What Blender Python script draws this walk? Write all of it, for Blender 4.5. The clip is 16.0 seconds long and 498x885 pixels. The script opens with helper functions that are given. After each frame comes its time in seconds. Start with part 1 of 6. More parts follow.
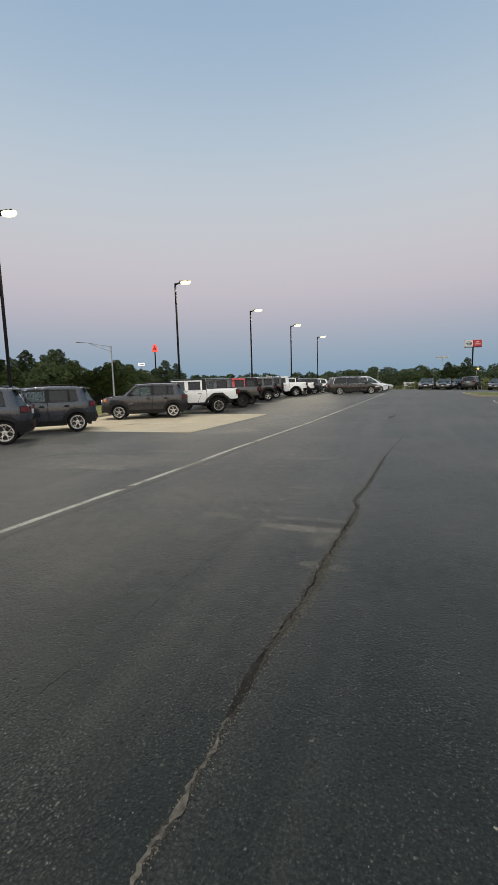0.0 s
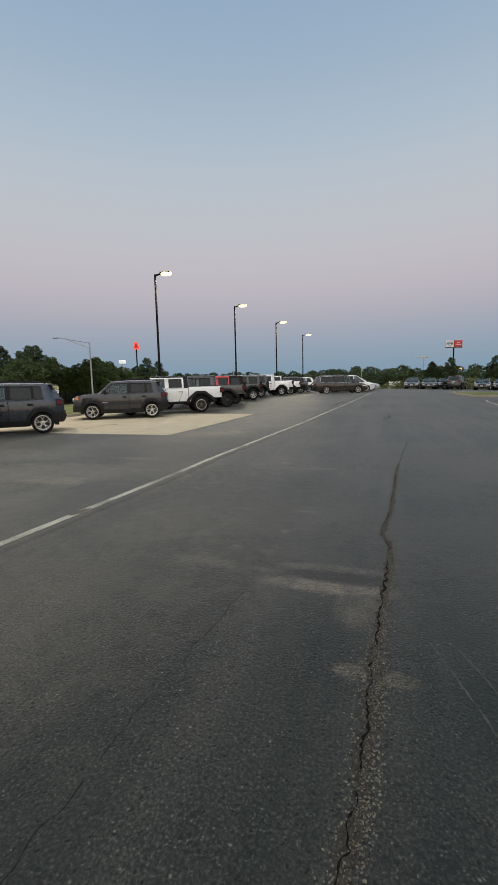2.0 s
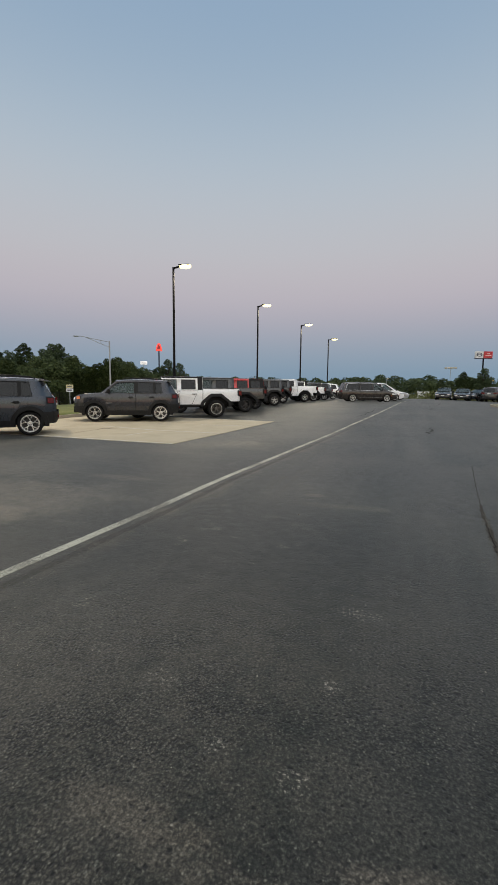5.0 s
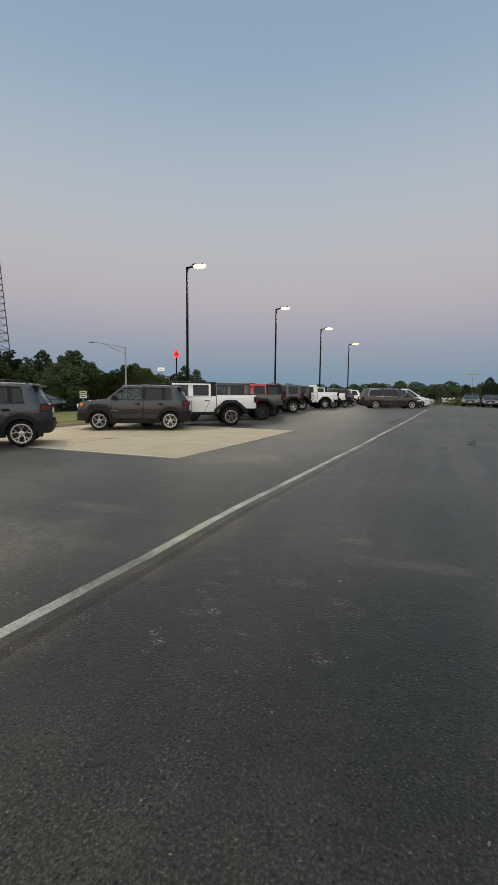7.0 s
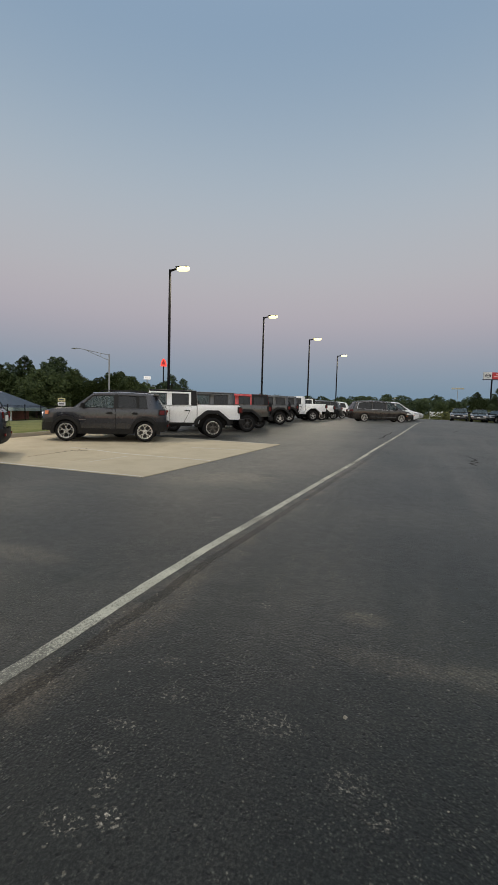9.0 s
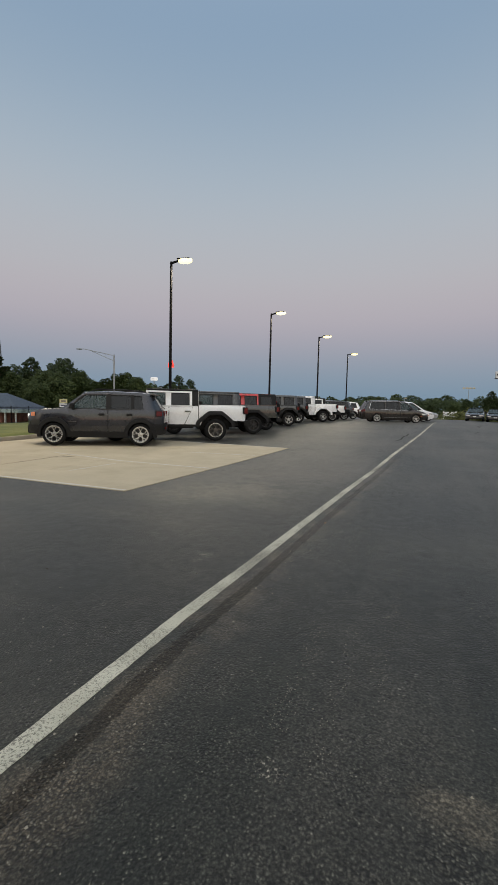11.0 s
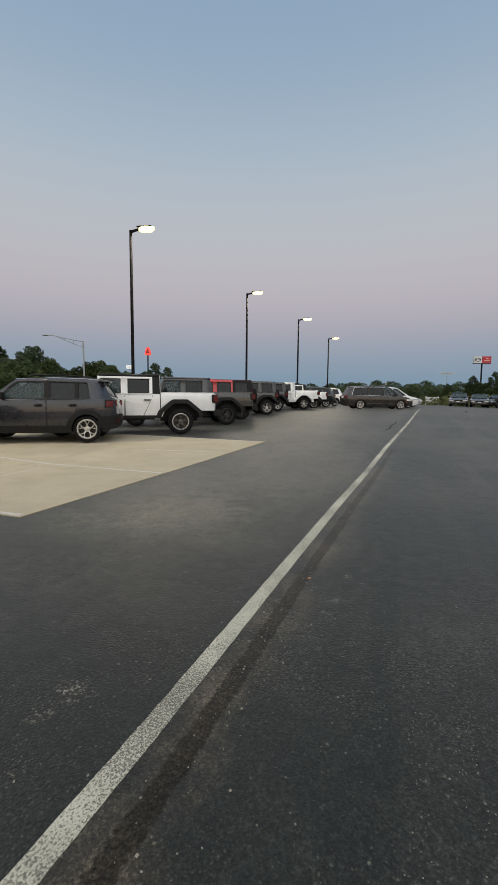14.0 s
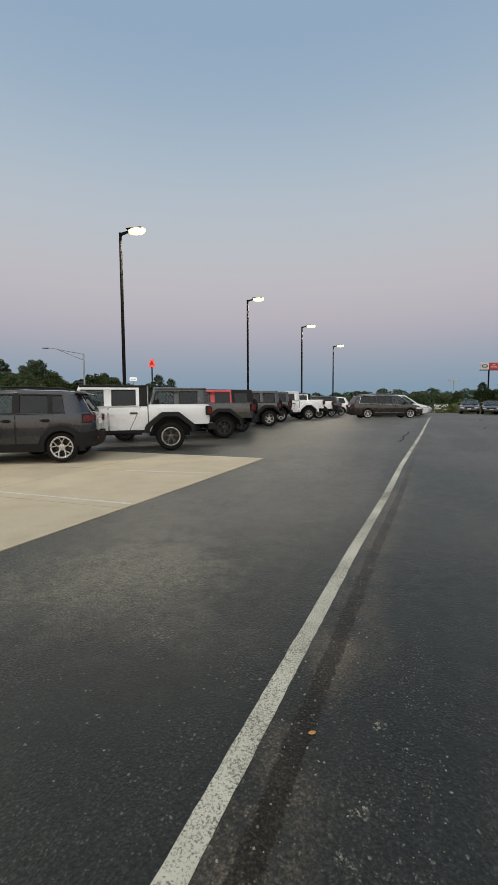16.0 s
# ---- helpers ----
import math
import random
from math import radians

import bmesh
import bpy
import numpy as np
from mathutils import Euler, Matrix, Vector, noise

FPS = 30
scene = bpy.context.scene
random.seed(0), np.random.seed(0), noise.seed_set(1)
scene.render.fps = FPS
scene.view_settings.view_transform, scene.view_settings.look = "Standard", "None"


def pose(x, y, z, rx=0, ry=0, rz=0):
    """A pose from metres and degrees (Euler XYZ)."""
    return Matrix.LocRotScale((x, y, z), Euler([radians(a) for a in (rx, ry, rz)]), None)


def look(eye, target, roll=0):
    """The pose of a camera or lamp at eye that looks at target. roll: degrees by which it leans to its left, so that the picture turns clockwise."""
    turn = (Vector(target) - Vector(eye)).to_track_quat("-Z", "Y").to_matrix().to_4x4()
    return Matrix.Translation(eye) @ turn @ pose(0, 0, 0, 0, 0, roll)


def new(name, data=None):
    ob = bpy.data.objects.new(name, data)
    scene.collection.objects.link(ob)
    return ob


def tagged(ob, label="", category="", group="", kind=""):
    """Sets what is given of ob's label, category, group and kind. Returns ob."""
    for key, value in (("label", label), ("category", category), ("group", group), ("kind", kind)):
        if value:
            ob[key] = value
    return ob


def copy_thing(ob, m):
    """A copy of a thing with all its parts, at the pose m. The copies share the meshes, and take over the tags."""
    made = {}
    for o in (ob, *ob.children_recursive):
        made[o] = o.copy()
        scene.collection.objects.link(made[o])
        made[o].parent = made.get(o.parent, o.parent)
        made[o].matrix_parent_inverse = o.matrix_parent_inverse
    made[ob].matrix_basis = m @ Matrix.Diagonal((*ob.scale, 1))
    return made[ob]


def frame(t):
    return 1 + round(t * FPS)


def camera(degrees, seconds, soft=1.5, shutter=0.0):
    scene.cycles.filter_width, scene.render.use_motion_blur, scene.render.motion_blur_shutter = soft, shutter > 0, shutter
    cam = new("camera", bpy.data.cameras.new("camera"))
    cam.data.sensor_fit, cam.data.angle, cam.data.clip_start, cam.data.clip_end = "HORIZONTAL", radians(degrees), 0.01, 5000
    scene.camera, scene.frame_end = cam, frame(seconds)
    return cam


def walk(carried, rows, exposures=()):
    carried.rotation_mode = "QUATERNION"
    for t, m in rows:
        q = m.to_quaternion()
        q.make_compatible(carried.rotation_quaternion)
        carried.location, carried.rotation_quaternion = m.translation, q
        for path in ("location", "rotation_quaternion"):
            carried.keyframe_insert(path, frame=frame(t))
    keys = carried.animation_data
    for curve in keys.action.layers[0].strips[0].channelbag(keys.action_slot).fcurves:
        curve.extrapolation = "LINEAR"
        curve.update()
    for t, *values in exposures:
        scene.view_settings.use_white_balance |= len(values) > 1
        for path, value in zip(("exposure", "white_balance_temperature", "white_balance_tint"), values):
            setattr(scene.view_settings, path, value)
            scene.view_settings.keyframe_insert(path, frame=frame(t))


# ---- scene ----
cam = camera(60.0, 16.0, soft=0.8)
PATH = [
    (0, (0.0, 0.0, 1.468), (-0.671, 1.868, 1.218), -1.6),
    (0.5, (-0.162, 0.294, 1.461), (-0.857, 2.154, 1.228), -2.0),
    (1, (-0.304, 0.654, 1.462), (-0.987, 2.52, 1.238), -1.5),
    (1.5, (-0.462, 0.967, 1.451), (-1.096, 2.849, 1.214), -1.1),
    (2, (-0.57, 1.332, 1.434), (-1.166, 3.223, 1.177), -1.3),
    (2.5, (-0.664, 1.68, 1.446), (-1.219, 3.584, 1.185), -1.2),
    (3, (-0.8, 2.016, 1.434), (-1.333, 3.927, 1.184), -1.0),
    (3.5, (-0.905, 2.381, 1.424), (-1.472, 4.285, 1.189), -0.8),
    (4, (-0.994, 2.743, 1.426), (-1.598, 4.634, 1.184), -0.0),
    (4.5, (-1.131, 3.107, 1.397), (-1.76, 4.99, 1.153), 0.4),
    (5, (-1.216, 3.477, 1.368), (-1.898, 5.342, 1.135), 0.6),
    (7.5, (-1.848, 5.277, 1.369), (-2.614, 7.115, 1.183), 0.9),
    (8, (-1.897, 5.594, 1.369), (-2.668, 7.432, 1.209), 1.4),
    (8.5, (-1.948, 5.904, 1.375), (-2.701, 7.75, 1.22), 1.7),
    (9, (-2.087, 6.22, 1.369), (-2.792, 8.085, 1.214), 1.6),
    (9.5, (-2.173, 6.562, 1.353), (-2.875, 8.43, 1.214), 1.2),
    (10, (-2.252, 6.893, 1.354), (-2.977, 8.752, 1.214), 1.2),
    (12.5, (-2.783, 8.539, 1.35), (-3.527, 10.387, 1.164), 1.2),
    (13, (-2.778, 8.878, 1.378), (-3.473, 10.742, 1.171), 1.3),
    (13.5, (-2.868, 9.218, 1.353), (-3.514, 11.097, 1.129), 1.0),
    (14, (-2.941, 9.555, 1.345), (-3.6, 11.432, 1.139), 0.6),
    (14.5, (-2.977, 9.894, 1.365), (-3.664, 11.763, 1.179), 0.8),
    (15, (-3.082, 10.235, 1.352), (-3.767, 12.106, 1.18), 0.7),
    (15.5, (-3.17, 10.57, 1.361), (-3.871, 12.438, 1.208), 0.1),
    (16, (-3.186, 10.937, 1.369), (-3.873, 12.808, 1.21), -0.3),
]
walk(cam, [(t, look(eye, target, roll)) for t, eye, target, roll in PATH],
     exposures=[(0, 0.37), (0.6, 0.37), (1.1, 0.31), (3.5, 0.24), (7.5, 0.10), (9, 0.05), (12.5, 0.12), (14.5, 0.18), (16, 0.21)])


# ---------------- world and light ----------------
def srgb(r, g, b, k=1.0):
    f = lambda c: (c / 255 / 12.92 if c / 255 <= 0.04045 else ((c / 255 + 0.055) / 1.055) ** 2.4) * k
    return (f(r), f(g), f(b), 1.0)


AHEAD = (-0.338, 0.941)  # the way the walk looks, away from the sunset


def make_world():
    w = bpy.data.worlds.new("dusk_sky")
    scene.world = w
    w.use_nodes = True
    nt = w.node_tree
    nt.nodes.clear()
    out = nt.nodes.new("ShaderNodeOutputWorld")
    bg = nt.nodes.new("ShaderNodeBackground")
    co = nt.nodes.new("ShaderNodeTexCoord")
    sep = nt.nodes.new("ShaderNodeSeparateXYZ")
    nt.links.new(co.outputs["Generated"], sep.inputs[0])

    def ramp(stops):
        r = nt.nodes.new("ShaderNodeValToRGB")
        el = r.color_ramp.elements
        while len(el) < len(stops):
            el.new(0.5)
        for e, (p, c) in zip(el, stops):
            e.position, e.color = p, c
        r.color_ramp.interpolation = "B_SPLINE"
        nt.links.new(sep.outputs["Z"], r.inputs[0])
        return r

    east = ramp([(0.0, srgb(112, 137, 158)), (0.06, srgb(126, 146, 163)), (0.13, srgb(152, 155, 167)), (0.20, srgb(174, 167, 175)),
                 (0.29, srgb(178, 177, 181)), (0.44, srgb(166, 179, 190)), (0.60, srgb(133, 156, 179)), (0.74, srgb(130, 154, 180)), (1.0, (0.95, 0.98, 1.0, 1))])
    west = ramp([(0.0, (1.05, 0.56, 0.44, 1)), (0.08, (1.40, 0.84, 0.60, 1)), (0.25, (1.48, 1.25, 1.05, 1)), (0.5, (1.75, 1.62, 1.42, 1)), (1.0, (0.95, 0.98, 1.0, 1))])
    dot = nt.nodes.new("ShaderNodeVectorMath")
    dot.operation = "DOT_PRODUCT"
    nt.links.new(co.outputs["Generated"], dot.inputs[0])
    dot.inputs[1].default_value = (-AHEAD[0], -AHEAD[1], 0)
    mr = nt.nodes.new("ShaderNodeMapRange")
    mr.interpolation_type = "SMOOTHSTEP"
    mr.inputs["From Min"].default_value, mr.inputs["From Max"].default_value = -0.35, 0.9
    nt.links.new(dot.outputs["Value"], mr.inputs["Value"])
    mix = nt.nodes.new("ShaderNodeMix")
    mix.data_type = "RGBA"
    nt.links.new(mr.outputs[0], mix.inputs[0])
    nt.links.new(east.outputs[0], mix.inputs[6])
    nt.links.new(west.outputs[0], mix.inputs[7])
    nt.links.new(mix.outputs[2], bg.inputs[0])
    bg.inputs[1].default_value = SKY
    nt.links.new(bg.outputs[0], out.inputs[0])


SKY = 1.0
LAMP_WATTS = 330
make_world()

# ---------------- materials ----------------
MATS = {}


class Nodes:
    """A short way to wire a material."""

    def __init__(self, name):
        self.m = bpy.data.materials.new(name)
        self.m.use_nodes = True
        self.t = self.m.node_tree
        self.b = self.t.nodes["Principled BSDF"]
        self.pos = None

    def node(self, kind, **kw):
        n = self.t.nodes.new(kind)
        for k, v in kw.items():
            n.inputs[k].default_value = v
        return n

    def link(self, a, b):
        self.t.links.new(a, b)

    def coord(self, world=False):
        if world:
            if self.pos is None:
                self.pos = self.node("ShaderNodeNewGeometry").outputs["Position"]
            return self.pos
        return self.node("ShaderNodeTexCoord").outputs["Object"]

    def noise(self, scale, detail=4, rough=0.6, world=False, vec=None):
        n = self.node("ShaderNodeTexNoise", Scale=scale, Detail=detail, Roughness=rough)
        self.link(vec or self.coord(world), n.inputs["Vector"])
        return n.outputs["Fac"]

    def ramp(self, fac, stops):
        r = self.node("ShaderNodeValToRGB")
        el = r.color_ramp.elements
        while len(el) < len(stops):
            el.new(0.5)
        for e, (p, c) in zip(el, stops):
            e.position, e.color = p, (*c[:3], 1) if len(c) >= 3 else (c[0], c[0], c[0], 1)
        self.link(fac, r.inputs[0])
        return r.outputs[0]

    def mix(self, fac, a, b, kind="MIX"):
        n = self.node("ShaderNodeMix")
        n.data_type, n.blend_type = "RGBA", kind
        for v, s in ((fac, n.inputs[0]), (a, n.inputs[6]), (b, n.inputs[7])):
            if isinstance(v, (int, float)):
                s.default_value = v
            elif isinstance(v, tuple):
                s.default_value = (*v[:3], 1)
            else:
                self.link(v, s)
        return n.outputs[2]

    def math(self, op, a, b=0.0, c=0.0):
        n = self.node("ShaderNodeMath")
        n.operation = op
        for v, s in zip((a, b, c), n.inputs):
            if isinstance(v, (int, float)):
                s.default_value = v
            else:
                self.link(v, s)
        return n.outputs[0]

    def bump(self, height, strength=0.3, distance=0.01):
        n = self.node("ShaderNodeBump", Strength=strength, Distance=distance)
        self.link(height, n.inputs["Height"])
        self.link(n.outputs[0], self.b.inputs["Normal"])


def simple(name, color, rough=0.5, metal=0.0, vary=0.12, scale=6.0, coat=0.0, bump=0.0, spec=0.5):
    if name in MATS:
        return MATS[name]
    n = Nodes(name)
    f = n.noise(scale)
    lo, hi = tuple(c * (1 - vary) for c in color[:3]), tuple(min(1, c * (1 + vary)) for c in color[:3])
    n.link(n.ramp(f, [(0.3, lo), (0.7, hi)]), n.b.inputs["Base Color"])
    n.b.inputs["Metallic"].default_value = metal
    r = n.noise(scale * 5, 3)
    n.link(n.ramp(r, [(0.3, (max(0.02, rough * 0.85),)), (0.7, (min(1, rough * 1.15),))]), n.b.inputs["Roughness"])
    n.b.inputs["Coat Weight"].default_value = coat
    n.b.inputs["Specular IOR Level"].default_value = spec
    n.b.inputs["Coat Roughness"].default_value = 0.04
    if bump:
        n.bump(n.noise(scale * 20), bump, 0.005)
    MATS[name] = n.m
    return n.m


def paint(name, color, metal=0.35):
    """Car paint: pigment with fine flake, light dust, clear coat."""
    if name in MATS:
        return MATS[name]
    n = Nodes(name)
    flake = n.noise(900, 1)
    dust = n.noise(3.0, 5)
    c = n.ramp(flake, [(0.35, tuple(v * 0.88 for v in color)), (0.65, tuple(min(1, v * 1.12) for v in color))])
    n.link(n.mix(n.ramp(dust, [(0.5, (0.0,)), (0.8, (0.035,))]), c, (0.25, 0.22, 0.18)), n.b.inputs["Base Color"])
    n.b.inputs["Metallic"].default_value = metal
    n.link(n.ramp(dust, [(0.3, (0.22,)), (0.75, (0.34,))]), n.b.inputs["Roughness"])
    n.b.inputs["Coat Weight"].default_value = 1.0
    n.b.inputs["Coat Roughness"].default_value = 0.05
    MATS[name] = n.m
    return n.m


def glass(name, tint, see, film=(0.012, 0.014, 0.016)):
    """A tinted pane: part of the light passes, the rest is a dark reflecting film."""
    if name in MATS:
        return MATS[name]
    n = Nodes(name)
    t = n.t
    out = t.nodes["Material Output"]
    n.b.inputs["Base Color"].default_value = (*film, 1)
    n.b.inputs["Roughness"].default_value = 0.04
    n.b.inputs["IOR"].default_value = 1.5
    n.b.inputs["Specular IOR Level"].default_value = 0.0
    tr = n.node("ShaderNodeBsdfTransparent")
    tr.inputs[0].default_value = (*tint, 1)
    dust = n.noise(5, 4)
    fac = n.ramp(dust, [(0.3, (see,)), (0.8, (see * 0.9,))])
    mx = n.node("ShaderNodeMixShader")
    n.link(fac, mx.inputs[0])
    n.link(n.b.outputs[0], mx.inputs[1])
    n.link(tr.outputs[0], mx.inputs[2])
    gl = n.node("ShaderNodeBsdfGlossy", Roughness=0.03)
    fr = n.node("ShaderNodeFresnel", IOR=1.5)
    mx2 = n.node("ShaderNodeMixShader")
    n.link(fr.outputs[0], mx2.inputs[0])
    n.link(mx.outputs[0], mx2.inputs[1])
    n.link(gl.outputs[0], mx2.inputs[2])
    n.link(mx2.outputs[0], out.inputs[0])
    MATS[name] = n.m
    return n.m


def emitter(name, color, strength):
    n = Nodes(name)
    n.b.inputs["Base Color"].default_value = (*color, 1)
    n.b.inputs["Emission Color"].default_value = (*color, 1)
    n.b.inputs["Emission Strength"].default_value = strength
    return n.m


def ellipse_mask(n, cx, cy, rx, ry, wob, soft=0.35):
    """1 inside a ragged ellipse on the ground, 0 outside."""
    sub = n.node("ShaderNodeVectorMath")
    sub.operation = "SUBTRACT"
    n.link(n.coord(True), sub.inputs[0])
    sub.inputs[1].default_value = (cx, cy, 0)
    mul = n.node("ShaderNodeVectorMath")
    mul.operation = "MULTIPLY"
    n.link(sub.outputs[0], mul.inputs[0])
    mul.inputs[1].default_value = (1 / rx, 1 / ry, 0)
    ln = n.node("ShaderNodeVectorMath")
    ln.operation = "LENGTH"
    n.link(mul.outputs[0], ln.inputs[0])
    d = n.math("ADD", ln.outputs["Value"], n.math("MULTIPLY", n.math("SUBTRACT", wob, 0.5), 1.6))
    mr = n.node("ShaderNodeMapRange")
    mr.interpolation_type = "SMOOTHSTEP"
    mr.inputs["From Min"].default_value, mr.inputs["From Max"].default_value = 1.0 + soft, 1.0 - soft
    n.link(d, mr.inputs["Value"])
    return mr.outputs[0]


def asphalt_material():
    n = Nodes("asphalt")
    big = n.noise(0.16, 5, 0.55, True)
    mid = n.noise(1.3, 6, 0.65, True)
    fine = n.noise(9, 5, 0.7, True)
    base = n.ramp(mid, [(0.3, (0.0098, 0.0152, 0.0112)), (0.7, (0.0215, 0.0265, 0.0200))])
    # dusty brownish stretches
    dusty = n.math("MULTIPLY", n.ramp(big, [(0.42, (0.0,)), (0.60, (1.0,))]), n.ramp(fine, [(0.25, (0.35,)), (0.75, (1.0,))]))
    base = n.mix(n.math("MULTIPLY", dusty, 0.7), base, (0.100, 0.088, 0.067))
    # wear streaks along the drive lane
    mp = n.node("ShaderNodeMapping")
    mp.inputs["Scale"].default_value = (1.0, 0.05, 1)
    mp.inputs["Rotation"].default_value = (0, 0, radians(4))
    n.link(n.coord(True), mp.inputs[0])
    streak = n.noise(0.9, 4, 0.6, vec=mp.outputs[0])
    base = n.mix(n.ramp(streak, [(0.48, (0.0,)), (0.66, (0.6,))]), base, (0.098, 0.088, 0.072))
    # silt fans, old damp hollow and pale scuffs beside the crack
    wob = n.noise(3.4, 6, 0.68, True)
    ragged = n.ramp(n.noise(8.5, 6, 0.78, True), [(0.36, (0.25,)), (0.58, (1.0,))])
    # pale patches left of the line also paint lamp light onto the dusty asphalt
    for cx, cy, rx, ry, col, a in (
        (-0.95, 4.30, 0.42, 0.10, (0.27, 0.215, 0.16), 0.85), (-0.92, 4.60, 0.42, 0.07, (0.20, 0.165, 0.125), 0.6), (-0.72, 4.03, 0.15, 0.20, (0.16, 0.13, 0.095), 0.6),
        (-1.75, 4.46, 0.45, 0.05, (0.17, 0.145, 0.11), 0.5), (-0.70, 3.38, 0.11, 0.07, (0.22, 0.18, 0.13), 0.6), (-0.48, 3.38, 0.10, 0.06, (0.20, 0.165, 0.12), 0.5),
        (-5.6, 6.9, 0.6, 0.22, (0.26, 0.215, 0.15), 0.75), (-5.4, 9.1, 0.55, 0.17, (0.22, 0.18, 0.13), 0.65), (-4.6, 8.0, 0.35, 0.15, (0.16, 0.14, 0.105), 0.5), (-2.0, 4.53, 0.28, 0.055, (0.22, 0.18, 0.13), 0.75), (-5.5, 12.0, 0.9, 0.3, (0.20, 0.175, 0.125), 0.55), (-4.1, 10.5, 0.3, 0.25, (0.15, 0.13, 0.10), 0.5), (-2.15, 8.62, 0.34, 0.11, (0.16, 0.135, 0.10), 0.6), (-1.62, 8.66, 0.26, 0.12, (0.16, 0.14, 0.10), 0.55), (-2.32, 9.08, 0.14, 0.10, (0.20, 0.165, 0.115), 0.5), (-3.68, 8.25, 0.10, 0.22, (0.20, 0.16, 0.11), 0.7), (-3.55, 9.9, 0.10, 0.16, (0.19, 0.155, 0.11), 0.6), (-3.58, 10.85, 0.10, 0.20, (0.19, 0.155, 0.11), 0.6), (-3.36, 13.4, 0.14, 0.30, (0.17, 0.14, 0.10), 0.5), (-5.25, 13.9, 0.55, 0.75, (0.21, 0.185, 0.125), 0.6),
        (-3.62, 8.6, 0.16, 0.45, (0.16, 0.125, 0.085), 0.6), (-3.70, 11.0, 0.16, 0.6, (0.15, 0.12, 0.085), 0.5), (-3.55, 12.1, 0.10, 0.5, (0.13, 0.11, 0.08), 0.4), (-5.5, 11.8, 1.2, 0.5, (0.11, 0.10, 0.08), 0.5),
        (-7.4, 10.6, 1.6, 0.6, (0.12, 0.105, 0.08), 0.5), (-4.4, 13.2, 0.5, 0.25, (0.13, 0.12, 0.095), 0.4), (-2.9, 3.6, 0.22, 1.3, (0.10, 0.09, 0.07), 0.5), (-2.1, 5.4, 0.25, 1.6, (0.09, 0.082, 0.066), 0.5), (-5.4, 13.4, 1.0, 1.3, (0.19, 0.172, 0.12), 0.6), (-6.0, 7.5, 1.4, 0.9, (0.17, 0.145, 0.105), 0.7), (-5.9, 15.6, 0.7, 1.0, (0.15, 0.135, 0.10), 0.5), (-2.6, 4.4, 1.2, 1.9, (0.095, 0.083, 0.062), 0.6), (-3.8, 3.2, 1.2, 1.4, (0.075, 0.065, 0.048), 0.5), (-1.6, 6.2, 0.8, 1.0, (0.075, 0.066, 0.05), 0.45), (-0.2, 5.6, 1.0, 1.4, (0.055, 0.052, 0.045), 0.4), (-1.2, 2.6, 0.7, 0.9, (0.05, 0.046, 0.037), 0.4),
        (-8.2, 9.2, 1.8, 0.7, (0.14, 0.125, 0.10), 0.6), (-5.0, 18.0, 1.3, 3.4, (0.14, 0.13, 0.105), 0.42), (-5.6, 27.0, 2.0, 6.0, (0.12, 0.115, 0.10), 0.32),
        (-3.1, 5.6, 0.25, 0.9, (0.12, 0.108, 0.085), 0.4), (-2.6, 6.9, 0.35, 0.5, (0.11, 0.10, 0.08), 0.4),
    ):
        base = n.mix(n.math("MULTIPLY", n.math("MULTIPLY", ellipse_mask(n, cx, cy, rx, ry, wob), a), ragged), base, col)
    base = n.mix(ellipse_mask(n, -0.90, 4.46, 0.36, 0.105, wob, 0.45), base, (0.022, 0.0175, 0.0115))
    # soft dark ellipses painted into the colour to tone down overlit near asphalt
    for cx, cy, rx, ry, a in ((-2.9, 7.3, 1.5, 1.3, 0.75), (-4.9, 10.6, 1.9, 1.5, 0.9), (-5.2, 12.4, 1.3, 0.6, 0.7), (-1.6, 10.9, 1.5, 1.2, 0.5), (-3.9, 12.9, 1.3, 0.9, 0.5), (-2.6, 14.0, 1.0, 1.5, 0.5)):
        base = n.mix(n.math("MULTIPLY", ellipse_mask(n, cx, cy, rx, ry, wob, 0.6), a), base, (0.011, 0.0135, 0.0125))
    # the old tar seam beside the line, with tan silt along it
    sepp = n.node("ShaderNodeSeparateXYZ")
    n.link(n.coord(True), sepp.inputs[0])
    along = n.math("DIVIDE", sepp.outputs["Y"], 50.0)
    tab = [(0.0, -4.17), (5.5, -4.0), (8, -3.92), (9.6, -3.92), (11, -3.84), (12.5, -3.77), (15, -3.64), (17.5, -3.47), (21, -3.28), (30, -2.62), (48.5, -1.42)]
    lx = n.math("SUBTRACT", n.math("MULTIPLY", n.ramp(along, [(y / 50, ((x + 5) / 5,)) for y, x in tab]), 5.0), 5.0)
    off = n.math("SUBTRACT", n.math("SUBTRACT", sepp.outputs["X"], lx), 0.19)
    off = n.math("ABSOLUTE", n.math("ADD", off, n.math("MULTIPLY", n.math("SUBTRACT", wob, 0.5), 0.05)))
    rag = n.noise(22, 4, 0.7, True)
    run = n.ramp(along, [(0.03, (0.3,)), (0.12, (0.55,)), (0.2, (0.85,)), (0.34, (0.75,)), (0.62, (0.0,))])
    silt = n.math("MULTIPLY", n.ramp(n.math("DIVIDE", off, 0.5), [(0.08, (0.95,)), (0.46, (0.0,))]), n.ramp(n.noise(1.9, 4, 0.6, True), [(0.42, (0.0,)), (0.62, (1.0,))]))
    base = n.mix(n.math("MULTIPLY", silt, run), base, (0.15, 0.118, 0.080))
    edge = n.math("ADD", n.math("DIVIDE", off, 0.5), n.math("MULTIPLY", n.math("SUBTRACT", rag, 0.5), 0.10))
    seam = n.math("MULTIPLY", n.ramp(edge, [(0.082, (0.9,)), (0.105, (0.0,))]), run)
